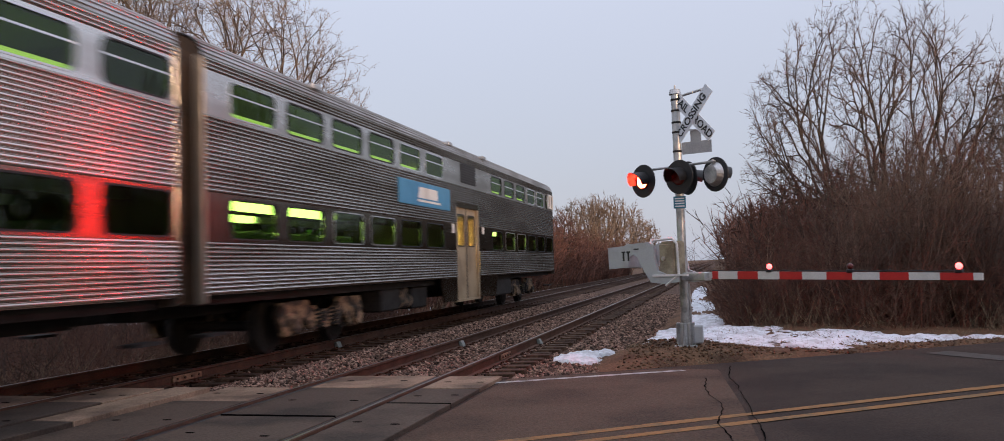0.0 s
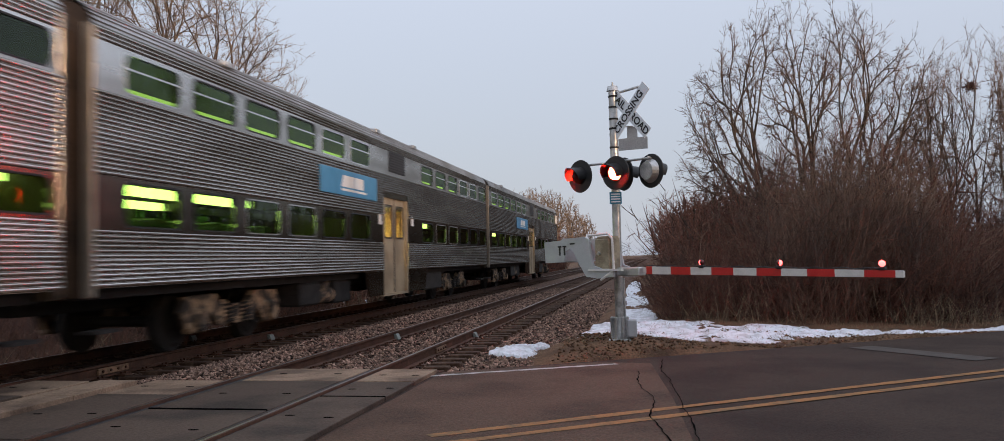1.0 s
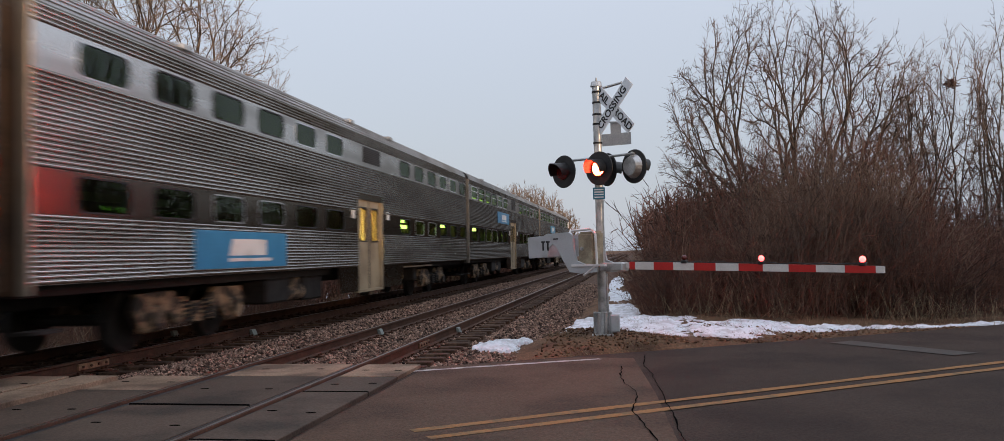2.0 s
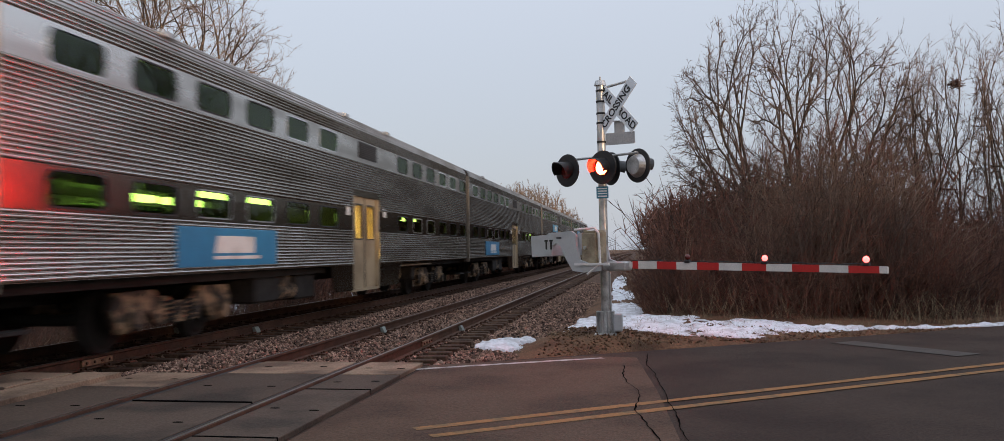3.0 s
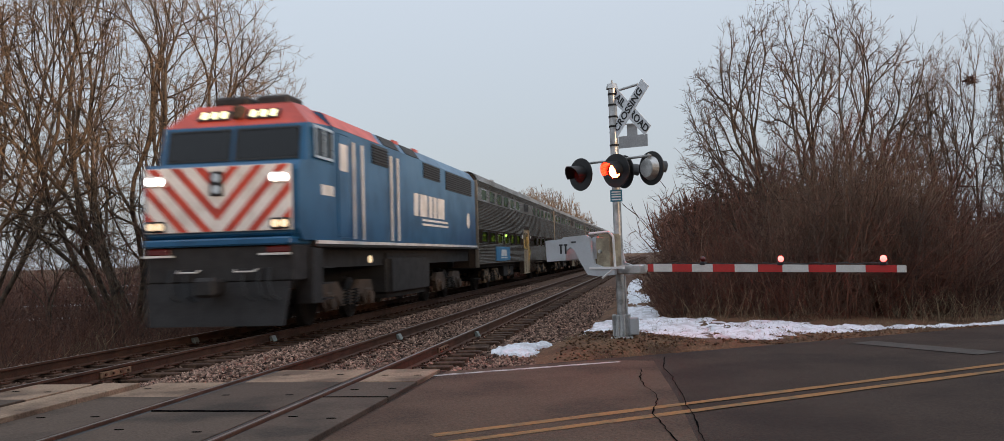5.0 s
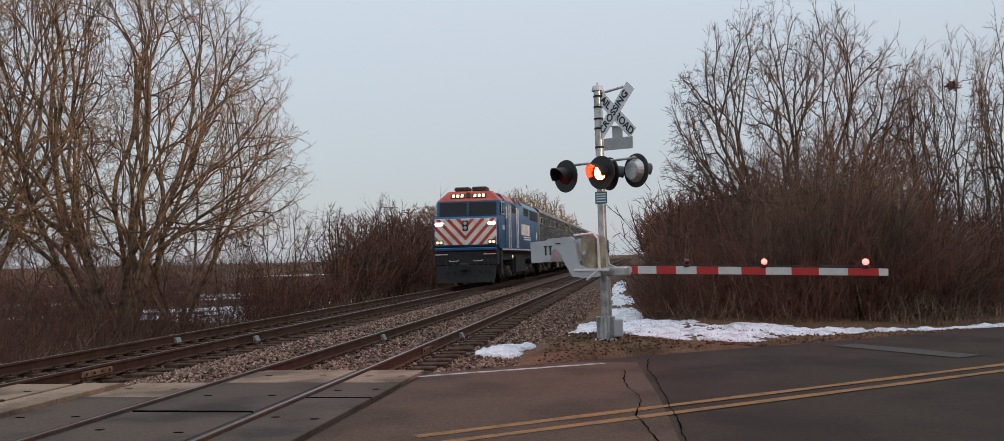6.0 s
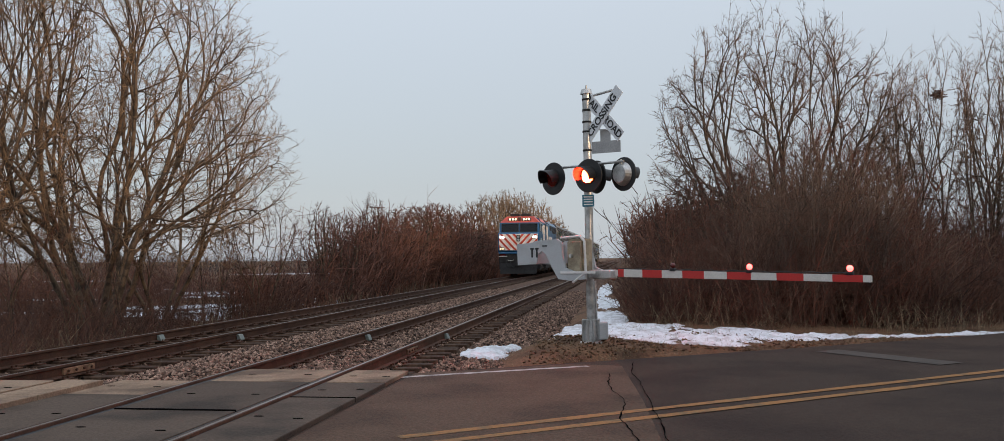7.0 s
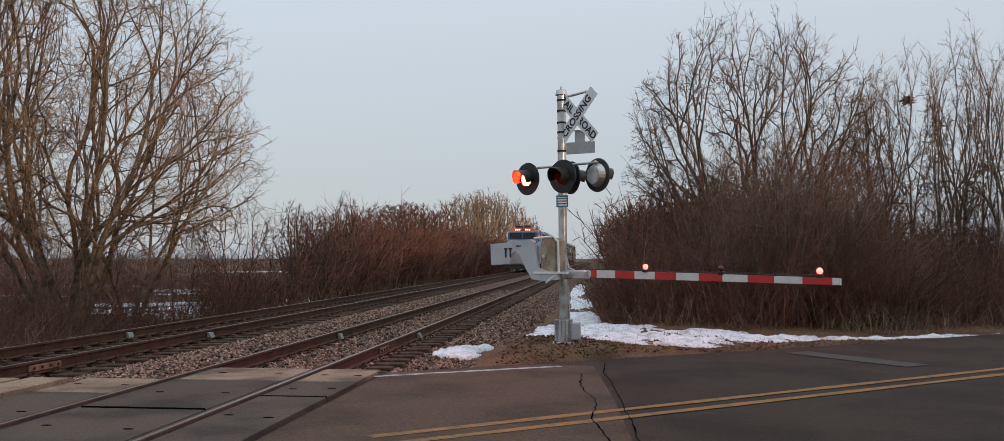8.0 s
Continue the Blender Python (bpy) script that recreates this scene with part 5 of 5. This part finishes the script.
    bm = prism(bmesh.new(), [(-0.26, -0.20), (0.30, -0.20), (0.30, 0.02), (0.11, 0.02), (0.11, 0.22), (-0.09, 0.22), (-0.09, 0.02), (-0.26, 0.02)], -0.005, 0.005, "xz")
    part("track_count_sign", bm, M["signback"], t, "bare grey back of an upside-down T sign", pose(0.33, -0.12, 3.70, 0, 0, -20))
    for z in (3.55, 3.90, 4.08, 4.30, 4.50):
        part("mast_clamp", cyl(bmesh.new(), (0, 0, z), (0, 0, z + 0.035), 0.086, None, 16), M["underframe"], t, "dark band clamp")
    part("sign_stay", cyl(bmesh.new(), (0, 0, 3.95), (0.36, -0.2, 3.92), 0.012, None, 8), M["galv"], t)
    # notice plate
    pl = part("notice_plate", box(bmesh.new(), -0.11, 0.11, -0.095, -0.085, 2.52, 2.74, 0.004), M["placard"], t, "teal notice plate with pale bars")
    bm = bmesh.new()
    for z in (2.56, 2.61, 2.655, 2.70):
        box(bm, -0.085, 0.085, -0.099, -0.095, z - 0.011, z + 0.011)
    part("text_bar", bm, M["signwhite"], pl)
    # flashing lights on a cross arm
    part("cross_arm", cyl(bmesh.new(), (-0.62, 0.46, 3.30), (0.66, -0.46, 3.30), 0.024, None, 10), M["galv"], t)
    def head(x, y, turn, beat):
        """turn: direction of the lens, degrees from -y toward -x; beat: which half of the flashing it burns in, or None."""
        m = pose(x, y, 3.08, 0, 0, -turn)
        bm = bmesh.new()
        prof = [(0.0, 0.10), (0.13, 0.10), (0.15, 0.02), (0.305, 0.015), (0.31, 0.0), (0.305, -0.012), (0.158, -0.012), (0.156, -0.032), (0.1515, -0.032), (0.1515, 0.05)]
        n = 32
        rows = [[bm.verts.new((r * math.cos(6.28318 * i / n), yy, r * math.sin(6.28318 * i / n))) for i in range(n)] for r, yy in prof[1:]]
        bm.faces.new(rows[0])
        for p, q in zip(rows, rows[1:]):
            for i in range(n):
                bm.faces.new((p[i], p[(i + 1) % n], q[(i + 1) % n], q[i]))
        h = part("light_head", bm, M["black"], t, "round black light head and backplate", m)
        bm = bmesh.new()
        bmesh.ops.create_uvsphere(bm, u_segments=24, v_segments=12, radius=0.150)
        for v in bm.verts:
            v.co.y *= 0.22
        for f in bm.faces:
            m = f.calc_center_median()
            f.material_index = 0 if beat is not None and m.y < 0 and math.hypot(m.x, m.z) < 0.132 else 1
        drum = part("lens", bm, [M["lens_on"], M["lens_off"]], h, "turning red lens, lit on one face" if beat is not None else "unlit dark red lens", Matrix.Translation((0, -0.02, 0)))
        if beat is not None:
            FLASHERS.append((drum, Matrix.Translation((0, -0.02, 0)), beat))
        bm = bmesh.new()
        for i in range(21):
            a = radians(-20 + 220 * i / 20)
            ln = 0.34 - 0.16 * abs(i - 10) / 10
            for r in (0.165, 0.172):
                bm.verts.new((r * math.cos(a), -0.012, r * math.sin(a)))
                bm.verts.new((r * math.cos(a), -0.012 - ln, r * math.sin(a) - 0.03))
        bm.verts.ensure_lookup_table()
        for i in range(20):
            o, p = i * 4, i * 4 + 4
            for a, b in ((0, 1), (3, 2), (1, 3), (2, 0)):
                bm.faces.new((bm.verts[o + a], bm.verts[o + b], bm.verts[p + b], bm.verts[p + a]))
        part("hood", bm, M["black"], h, "black visor over the lens")
        part("hanger", cyl(bmesh.new(), (0, 0.06, 0.12), (0, 0.06, 0.26), 0.02, None, 8), M["galv"], h)
        if abs(turn) > 130:
            part("rear_cover", cyl(bmesh.new(), (0, 0.02, 0), (0, 0.13, 0), 0.22, 0.16, 20), M["galv"], h, "grey rear cover of the light")
    head(-0.66, 0.22, 42, 0)
    head(0.02, -0.22, 36, 1)
    head(0.16, 0.12, -125, 1)
    head(0.66, -0.34, -135, 0)
    return t


# ---------- vegetation ----------
def crown_points(rng, count, width, middle, half, low, seed):
    """Ends of twigs spread through an uneven dome: half-width, height of its middle, half-height, lowest height."""
    out = []
    while len(out) < count:
        d = rng.normal(0, 1, 3)
        d /= np.linalg.norm(d)
        r = rng.uniform(0.30, 1.0) ** (1 / 3)
        r *= 1 + 0.22 * noise.noise((d[0] * 1.9, d[1] * 1.9, d[2] * 1.9 + seed)) + 0.10 * noise.noise((d[0] * 6, d[1] * 6, d[2] * 6 + seed))
        p = np.array((d[0] * width * r, d[1] * width * r, middle + d[2] * half * r))
        if p[2] > low * rng.uniform(0.8, 1.7):
            out.append(p)
    return np.array(out)


def branch_out(rng, segs, p, d, ends, tip):
    """Forks again and again towards the given twig ends; the girth follows the number of ends that a limb feeds."""
    def unit(v):
        return v / max(np.linalg.norm(v), 1e-6)

    def bent(p, d, q, r0, r1, pieces):
        bulge = p + d * np.linalg.norm(q - p) * 0.45
        last = p
        for k in range(1, pieces + 1):
            f = k / pieces
            x = p * (1 - f) ** 2 + 2 * bulge * f * (1 - f) + q * f * f
            if k < pieces:
                x = x + rng.normal(0, 0.012, 3) * np.linalg.norm(q - p)
            segs.append((*last, *x, r0 + (r1 - r0) * (k - 1) / pieces, r0 + (r1 - r0) * f))
            last, before = x, last
        return unit(last - before)

    def side_twigs(p, q, n, size):
        for _ in range(n):
            f = rng.uniform(0.25, 0.95)
            o = p + (q - p) * f
            v = unit(unit(q - p) + rng.normal(0, 0.50, 3) + np.array((0, 0, 0.05)))
            ln = size * rng.uniform(0.5, 1.2)
            e = o + v * ln
            segs.append((*o, *e, tip * 0.85, tip * 0.45))
            v2 = unit(v + rng.normal(0, 0.5, 3))
            segs.append((*(o + v * ln * 0.5), *(o + v * ln * 0.5 + v2 * ln * 0.5), tip * 0.75, tip * 0.4))

    stack = [(p, d, ends)]
    while stack:
        p, d, ends = stack.pop()
        n = len(ends)
        r = tip * n ** 0.41
        if n <= 2:
            for e in ends:
                bent(p, unit(d * 0.6 + unit(e - p)), e, tip * 1.2, tip * 0.6, 2)
                side_twigs(p, e, 4, 0.30 * np.linalg.norm(e - p) + 0.10)
            continue
        v = ends.mean(axis=0) - p
        dist = np.linalg.norm(v)
        way = unit(d * 0.40 + unit(v) + rng.normal(0, 0.09, 3))
        q = p + way * dist * (0.30 if n > 200 else 0.36 if n > 20 else 0.45) * rng.uniform(0.8, 1.2)
        d2 = bent(p, d, q, r * 1.08, r * 0.93, 3 if n > 12 else 2)
        if n < 25:
            side_twigs(p, q, 2, 0.38)
        u = ends - q
        u = u / np.linalg.norm(u, axis=1, keepdims=True)
        u = u - u.mean(axis=0)
        axis = np.linalg.svd(u.T @ u)[0][:, 0]
        order = np.argsort(u @ axis)
        cut = max(1, min(n - 1, int(n * rng.uniform(0.28, 0.72))))
        stack += [(q, d2, ends[order[:cut]]), (q, d2, ends[order[cut:]])]


def build_tree(label, base, width, middle, half, low, count, stems, seed, tip=0.0065, mat="bark", twig="twig_pale", spread=0.3):
    rng = np.random.default_rng(seed)
    t = thing("tree", label, "tree", Matrix.Translation(base), "bare trees")
    ends = crown_points(rng, count, width, middle, half, low, seed * 1.7)
    around = (np.arctan2(ends[:, 1], ends[:, 0]) + rng.uniform(0, 6.28)) % 6.283
    order = np.argsort(around)
    twigs = []
    for k in range(stems):
        mine = ends[order[k * count // stems:(k + 1) * count // stems]]
        c = mine.mean(axis=0)
        flat = c[:2] / max(np.linalg.norm(c[:2]), 0.05)
        foot = np.array((flat[0] * 0.22, flat[1] * 0.22, -0.2)) if stems > 1 else np.array((0, 0, -0.2))
        d = c / np.linalg.norm(c) * spread + np.array((0, 0, 1 - spread)) if stems > 1 else np.array((0.05, 0.0, 1.0))
        segs = []
        branch_out(rng, segs, foot, d / np.linalg.norm(d), mine, tip)
        segs = np.array(segs)
        thick = segs[:, 6] > tip * 4
        tubes("trunk", segs[thick], M[mat], 6, t)
        twigs.append(segs[~thick])
    segs = np.concatenate(twigs)
    r = segs[:, 6]
    tubes("branchwork", segs[r > tip * 1.3], M[mat], 3, t)["kind"] = "stuff"
    fine = spikes("crown", segs[r <= tip * 1.3], M[twig], t)
    fine["label"], fine["kind"] = "bare crown of fine twigs", "stuff"
    return t


def thicket(name, label, rng, places, height, mat, stems_each=26, twigs=7, r=0.008, lean=0.35):
    """Dense leafless brush as one mesh: stems with side twigs round each place."""
    out = []
    for (x, y, z, h, w) in places:
        n = stems_each
        a = rng.uniform(0, 6.283, n)
        rad = w * np.sqrt(rng.random(n))
        p0 = np.stack([x + rad * np.cos(a), y + rad * np.sin(a), np.full(n, z - 0.1)], 1)
        hh = h * rng.uniform(0.45, 1.05, n)
        d = np.stack([rng.normal(0, lean, n), rng.normal(0, lean, n), np.ones(n)], 1)
        d /= np.linalg.norm(d, axis=1, keepdims=True)
        m1 = p0 + d * (hh * 0.5)[:, None]
        d2 = d + rng.normal(0, 0.22, (n, 3))
        d2 /= np.linalg.norm(d2, axis=1, keepdims=True)
        p2 = m1 + d2 * (hh * 0.5)[:, None]
        rr = r * rng.uniform(0.7, 1.6, n) * (0.6 + 0.3 * h / 3)
        out.append(np.concatenate([p0, p0 + (m1 - p0) * 1.25, rr[:, None] * 1.4, rr[:, None]], 1))
        out.append(np.concatenate([m1, p2, rr[:, None], rr[:, None] * 0.4], 1))
        for k in range(twigs):
            f = rng.uniform(0.15, 1.0, n)[:, None]
            q = np.where(f < 0.5, p0 + (m1 - p0) * f * 2, m1 + (p2 - m1) * (f * 2 - 1))
            td = d2 * 0.7 + rng.normal(0, 0.6, (n, 3))
            td /= np.linalg.norm(td, axis=1, keepdims=True)
            ln = (hh * rng.uniform(0.12, 0.32, n))[:, None]
            e = q + td * ln
            out.append(np.concatenate([q, e, rr[:, None] * 0.6, rr[:, None] * 0.25], 1))
            td2 = td + rng.normal(0, 0.5, (n, 3))
            td2 /= np.linalg.norm(td2, axis=1, keepdims=True)
            s = q + (e - q) * 0.5
            out.append(np.concatenate([s, s + td2 * ln * 0.55, rr[:, None] * 0.45, rr[:, None] * 0.2], 1))
    return tagged(spikes(name, np.concatenate(out), M[mat]), label, "brush", kind="stuff")


def build_vegetation():
    rng = np.random.default_rng(11)
    # brush on the far side of the road, by the snow
    near, red = [], []
    for _ in range(250):
        x = rng.uniform(0.5, 14)
        y = rng.uniform(21.3, 27) + max(0, x - 6) * 0.55
        edge = min(1.0, (x - 0.2) / 2.2)
        h = (1.9 + 1.2 * edge - 0.5 * min(1.0, max(0.0, x - 7) / 2)) * rng.uniform(0.75, 1.15)
        near.append((x, y, -0.3, h, 0.75))
    thicket("roadside_brush", "dense dark leafless brush beside the road", rng, near, 3, "twig_dark", 32, 7, 0.0075, 0.5)
    pale = [(x, y, z, h * rng.uniform(0.8, 1.15), 0.8) for x, y, z, h, _ in near[::2]]
    thicket("roadside_brush", "pale crooked stems among dark brush", rng, pale, 3, "twig_brown", 5, 7, 0.010, 0.45)
    for _ in range(85):
        x = rng.uniform(2.4, 6.4)
        y = rng.uniform(21.8, 27)
        h = 2.4 + 2.8 * max(0, 1 - abs(x - 4.6) / 2.4)
        red.append((x, y, -0.3, h * rng.uniform(0.8, 1.1), 0.7))
    thicket("roadside_brush", "tall brown leafless brush beside the road", rng, red, 4, "twig_brown", 24, 7, 0.009, 0.30)
    back = []
    for _ in range(640):
        y = 27 + 150 * rng.random() ** 1.4
        back.append((rng.uniform(1.2, 8.0) + (y - 27) * 0.02, y, -0.3, rng.uniform(3.0, 4.4) + min(3.4, (y - 27) * 0.045), 1.2))
    thicket("trackside_brush", "dark leafless brush along the railway", rng, back, 3, "twig_dark", 11, 4, 0.042)
    # woods hidden by the brush, added to darken what the far coaches mirror
    belt = [(rng.uniform(7, 13), rng.uniform(60, 340), -0.3, rng.uniform(7.0, 10.0), 1.8) for _ in range(170)]
    thicket("trackside_woods", "unseen dark woods added along the railway for coach reflections", rng, belt, 8, "twig_dark", 12, 4, 0.05, 0.25)
    mid = [(rng.uniform(6.5, 16), rng.uniform(25.5, 34), -0.3, rng.uniform(2.4, 4.8), 0.9) for _ in range(100)]
    thicket("roadside_brush", "tangled saplings and brush under slim trees", rng, mid, 4, "twig_dark", 16, 6, 0.012, 0.2)
    low = [(rng.uniform(0.7, 11), 20.7 + rng.uniform(-0.3, 0.6), -0.3, rng.uniform(0.5, 1.3), 0.5) for _ in range(60)]
    thicket("dead_weeds", "pale dead weeds at the brush's foot", rng, low, 1, "straw", 10, 3, 0.006, 0.5)
    # far left: brush and saplings beyond the tracks
    left = []
    for _ in range(260):
        y = 34 + 130 * rng.random() ** 1.3
        if y < 52 and rng.random() < 0.6:
            continue
        left.append((-13.4 - 0.02 * y - rng.uniform(0, 1.3 if y < 60 else 5), y, -0.9, rng.uniform(3.4, 5.0) * (0.55 if y < 42 else 1.1 + y / 400), 1.1))
    thicket("trackside_brush", "dense red-brown leafless brush beyond the tracks", rng, left, 4, "twig_red", 30, 6, 0.026)
    left = []
    for _ in range(340):
        left.append((-12.9 - 15 * rng.random() ** 1.4, rng.uniform(13, 34), -1.0, rng.uniform(0.8, 2.4), 0.9))
    thicket("trackside_brush", "low tangled brush under the trees", rng, left, 2, "twig_dark", 18, 5, 0.008, 0.5)
    field = [(-19 - 45 * rng.random(), rng.uniform(52, 105), -1.1, rng.uniform(0.8, 1.9), 1.8) for _ in range(260)]
    thicket("field_brush", "low winter scrub in the field beyond the trees", rng, field, 2, "twig_dark", 14, 3, 0.014, 0.5)
    screen = [(-25 - 25 * rng.random() ** 1.2, rng.uniform(31, 64), -1.1, rng.uniform(2.0, 4.0), 1.5) for _ in range(200)]
    thicket("field_brush", "tall brown scrub behind the trees", rng, screen, 3, "twig_red", 17, 5, 0.013, 0.35)
    weeds = [(-12.6 - rng.uniform(0, 1.2), rng.uniform(12, 75), -0.95, rng.uniform(0.5, 1.3), 0.5) for _ in range(110)]
    thicket("dead_weeds", "pale dead weeds beside the track", rng, weeds, 1, "straw", 9, 2, 0.007, 0.25)
    # verge round the mast
    verge = []
    for _ in range(150):
        u, n = rng.uniform(7, 16), rng.uniform(11.2, 13.2)
        x, y = 0.8 * u - 0.6 * n, 0.6 * u + 0.8 * n
        if x > -2.0:
            verge.append((x, y, ground_height(x, y) + 0.06, rng.uniform(0.06, 0.16), 0.35))
    for _ in range(70):
        x, y = rng.uniform(-1.6, 6.0), rng.uniform(17.2, 20.6)
        verge.append((x, y, ground_height(x, y) + 0.06, rng.uniform(0.10, 0.28), 0.30))
    thicket("verge_grass", "short matted dead grass on the verge", rng, verge, 1, "straw", 26, 1, 0.004, 1.2)
    # big trees beyond the tracks
    for x, y, w, mid, half, n, st, sd in ((-16.4, 26.0, 5.7, 6.6, 6.3, 2200, 6, 3), (-18.2, 29.8, 6.2, 7.0, 7.2, 1900, 5, 8), (-16.9, 31.0, 4.9, 5.0, 5.2, 900, 4, 9),
                                          (-20.0, 23.5, 5.8, 7.4, 7.0, 1600, 5, 10), (-24.5, 29.0, 6.2, 7.5, 7.5, 1100, 4, 13)):
        build_tree("large bare many-stemmed tree with spreading crown", (x, y, -0.9), w, mid, half, 1.9, n, st, sd, 0.0085, spread=0.75)
    for k, (x, y, h) in enumerate(((-14.8, 22.5, 4.2), (-15.4, 26.4, 5.0), (-17.8, 24.2, 5.5), (-16.2, 33.5, 4.6))):
        build_tree("slim dark sapling among the trackside trees", (x, y, -0.95), h * 0.30, h * 0.6, h * 0.42, 0.8, 90, 2, 80 + k, 0.006, "bark", "twig_dark")
    build_tree("small crooked bare tree", (-13.9, 33.0, -0.9), 1.7, 3.0, 2.0, 1.3, 260, 3, 12, 0.006, "bark", "twig_dark", 0.5)
    # woods across the road
    build_tree("wide bare tree rising behind roadside brush", (4.6, 29.0, -0.3), 4.1, 5.2, 4.0, 2.4, 1900, 6, 22, 0.0080, "bark", "twig_brown", 0.9)
    slim = ((8.1, 28.0, 7.4), (9.3, 29.0, 8.8), (10.6, 28.0, 8.0), (11.5, 30.0, 9.6), (12.8, 27.5, 8.6), (13.6, 31, 9.4), (15.0, 29, 9.0), (10.0, 33, 8.6), (8.8, 32.5, 7.6), (11.0, 26.5, 7.2), (12.2, 32.5, 9.4),
            (9.9, 26.6, 6.6), (14.2, 28.4, 9.0), (16.0, 31.5, 9.6))
    for k, (x, y, h) in enumerate(slim):
        build_tree("slim bare young tree in the roadside woods", (x, y, -0.3), h * 0.15, h * 0.62, h * 0.37, h * 0.30, 140, 1 + k % 2, 40 + k, 0.0078, "bark", "twig_brown", 0.15)
    for k, (x, y, w, h) in enumerate(((1.7, 24.5, 1.2, 3.6), (2.6, 27.0, 1.5, 4.6), (3.6, 25.5, 1.3, 5.0), (5.4, 25.0, 1.3, 5.4), (6.6, 26.0, 1.3, 4.8))):
        build_tree("bushy bare shrub in roadside brush", (x, y, -0.3), w, h * 0.6, h * 0.42, 0.8, 360, 4, 110 + k, 0.0080, "bark", "twig_red" if x > 3 else "twig_dark", 0.4)
    n = 110
    mid = np.array(NEST) + rng.normal(0, 0.06, (n, 3))
    way = rng.normal(0, 0.09, (n, 3)) * np.array((1, 1, 0.6))
    nest = tubes("bird_nest", np.concatenate([mid - way, mid + way, np.full((n, 2), 0.008)], 1), M["twig_dark"])
    tagged(nest, "dark clump of twigs high in a slim tree", "nest")
    # trees among the brush along the railway
    for k, (x, y, w, h, n) in enumerate(((-14.6, 42, 0.8, 5.2, 90), (-14.9, 47, 1.4, 4.9, 160), (-15.0, 52, 0.9, 6.4, 100), (-15.4, 57, 1.8, 5.6, 200), (-15.6, 64, 2.4, 6.4, 260), (-15.8, 71, 2.6, 7.2, 300), (-16.4, 80, 2.8, 7.6, 300), (-16.2, 90, 2.6, 7.8, 260))):
        build_tree("bare red-brown tree among trackside brush", (x, y, -0.9), w, h * 0.58, h * 0.42, 1.2, n * 2, 2, 60 + k, 0.00028 * y, "bark", "twig_dark" if w < 1 else "twig_red", 0.3)
    for k, (x, y, w, h, n) in enumerate(((-17.5, 112, 3.0, 10.6, 220), (-18.0, 128, 3.6, 11.6, 260), (-18.5, 143, 4.2, 12.8, 320), (-19.0, 160, 4.6, 14.0, 320), (-17.5, 175, 4.4, 13.6, 280), (-15.5, 190, 3.6, 11.6, 220))):
        build_tree("tall pale bare tree far along the railway", (x, y, -0.9), w, h * 0.58, h * 0.44, 2.0, n * 2, 3, 90 + k, 0.00025 * y, "bark_pale", "twig_pale", 0.35)
    # distant belt of woods
    far = []
    for _ in range(260):
        a, d = rng.uniform(-1.35, 0.6), rng.uniform(150, 420)
        x, y = d * math.sin(a), d * math.cos(a)
        if -26 < x < 12:
            continue
        far.append((x, y, -1.2, rng.uniform(3.5, 6.5) * (0.7 + 0.5 * d / 420), 4.5))
    thicket("distant_woods", "low distant belt of leafless woods", rng, far, 5, "farfield", 16, 4, 0.05, 0.3)

    # unseen woods added behind the camera, to keep low sun off all but crowns
    behind = []
    for _ in range(480):
        a, d = radians(rng.uniform(78, 205)), rng.uniform(64, 84)
        behind.append((d * math.sin(a), d * math.cos(a), -0.5, rng.uniform(10.0, 14.0), 2.4))
    thicket("distant_woods", "unseen belt of leafless woods, added to block the low sun", rng, behind, 12, "farfield", 14, 5, 0.16, 0.2)


# ---------- build ----------
build_ground()
build_road()
build_ballast()
build_snow()
coaches, loco = build_train()
signal = build_signal()
build_bonds()
build_joints()
build_vegetation()
build_track("track_near", XN, 0.0, 11.5, "railway track with rusty rails on wooden ties")
build_track("track_far", XF, ZF, 9.8, "railway track with rusty rails on wooden ties")
build_crossing()


def flashes(place, beat):
    """Half turns of a two-faced lens, about every 0.55 s."""
    def turned(deg):
        return place @ pose(0, 0, 0, 0, 0, deg)
    at = 180.0 * beat
    rows = [(0.0, turned(at))]
    for t in (0.4, 0.967, 1.5, 2.1, 2.6, 3.2, 3.7, 4.2, 4.8, 5.3, 5.8, 6.4, 6.9, 7.5):
        for k in range(4):
            rows.append((t + k / 30, turned(at + 60 * k)))
        at += 180
    return rows + [(8.0, turned(at))]


def motions():
    """The train leaves along the far track at about 25 m a second, its locomotive last."""
    run = ((0.0, 0.0), (2.0, 50.2), (4.0, 100.8), (5.5, 139.1), (6.5, 165.2), (7.0, 178.2), (8.0, 204.3))
    for k, c in enumerate(coaches):
        walk(c, [(t, pose(XF, START + d - PITCH * (k + 1), ZF)) for t, d in run])
    walk(loco, [(t, pose(XF, START + d - PITCH * 5 - 17.3, ZF)) for t, d in run])
    for drum, place, beat in FLASHERS:
        walk(drum, flashes(place, beat))


motions()
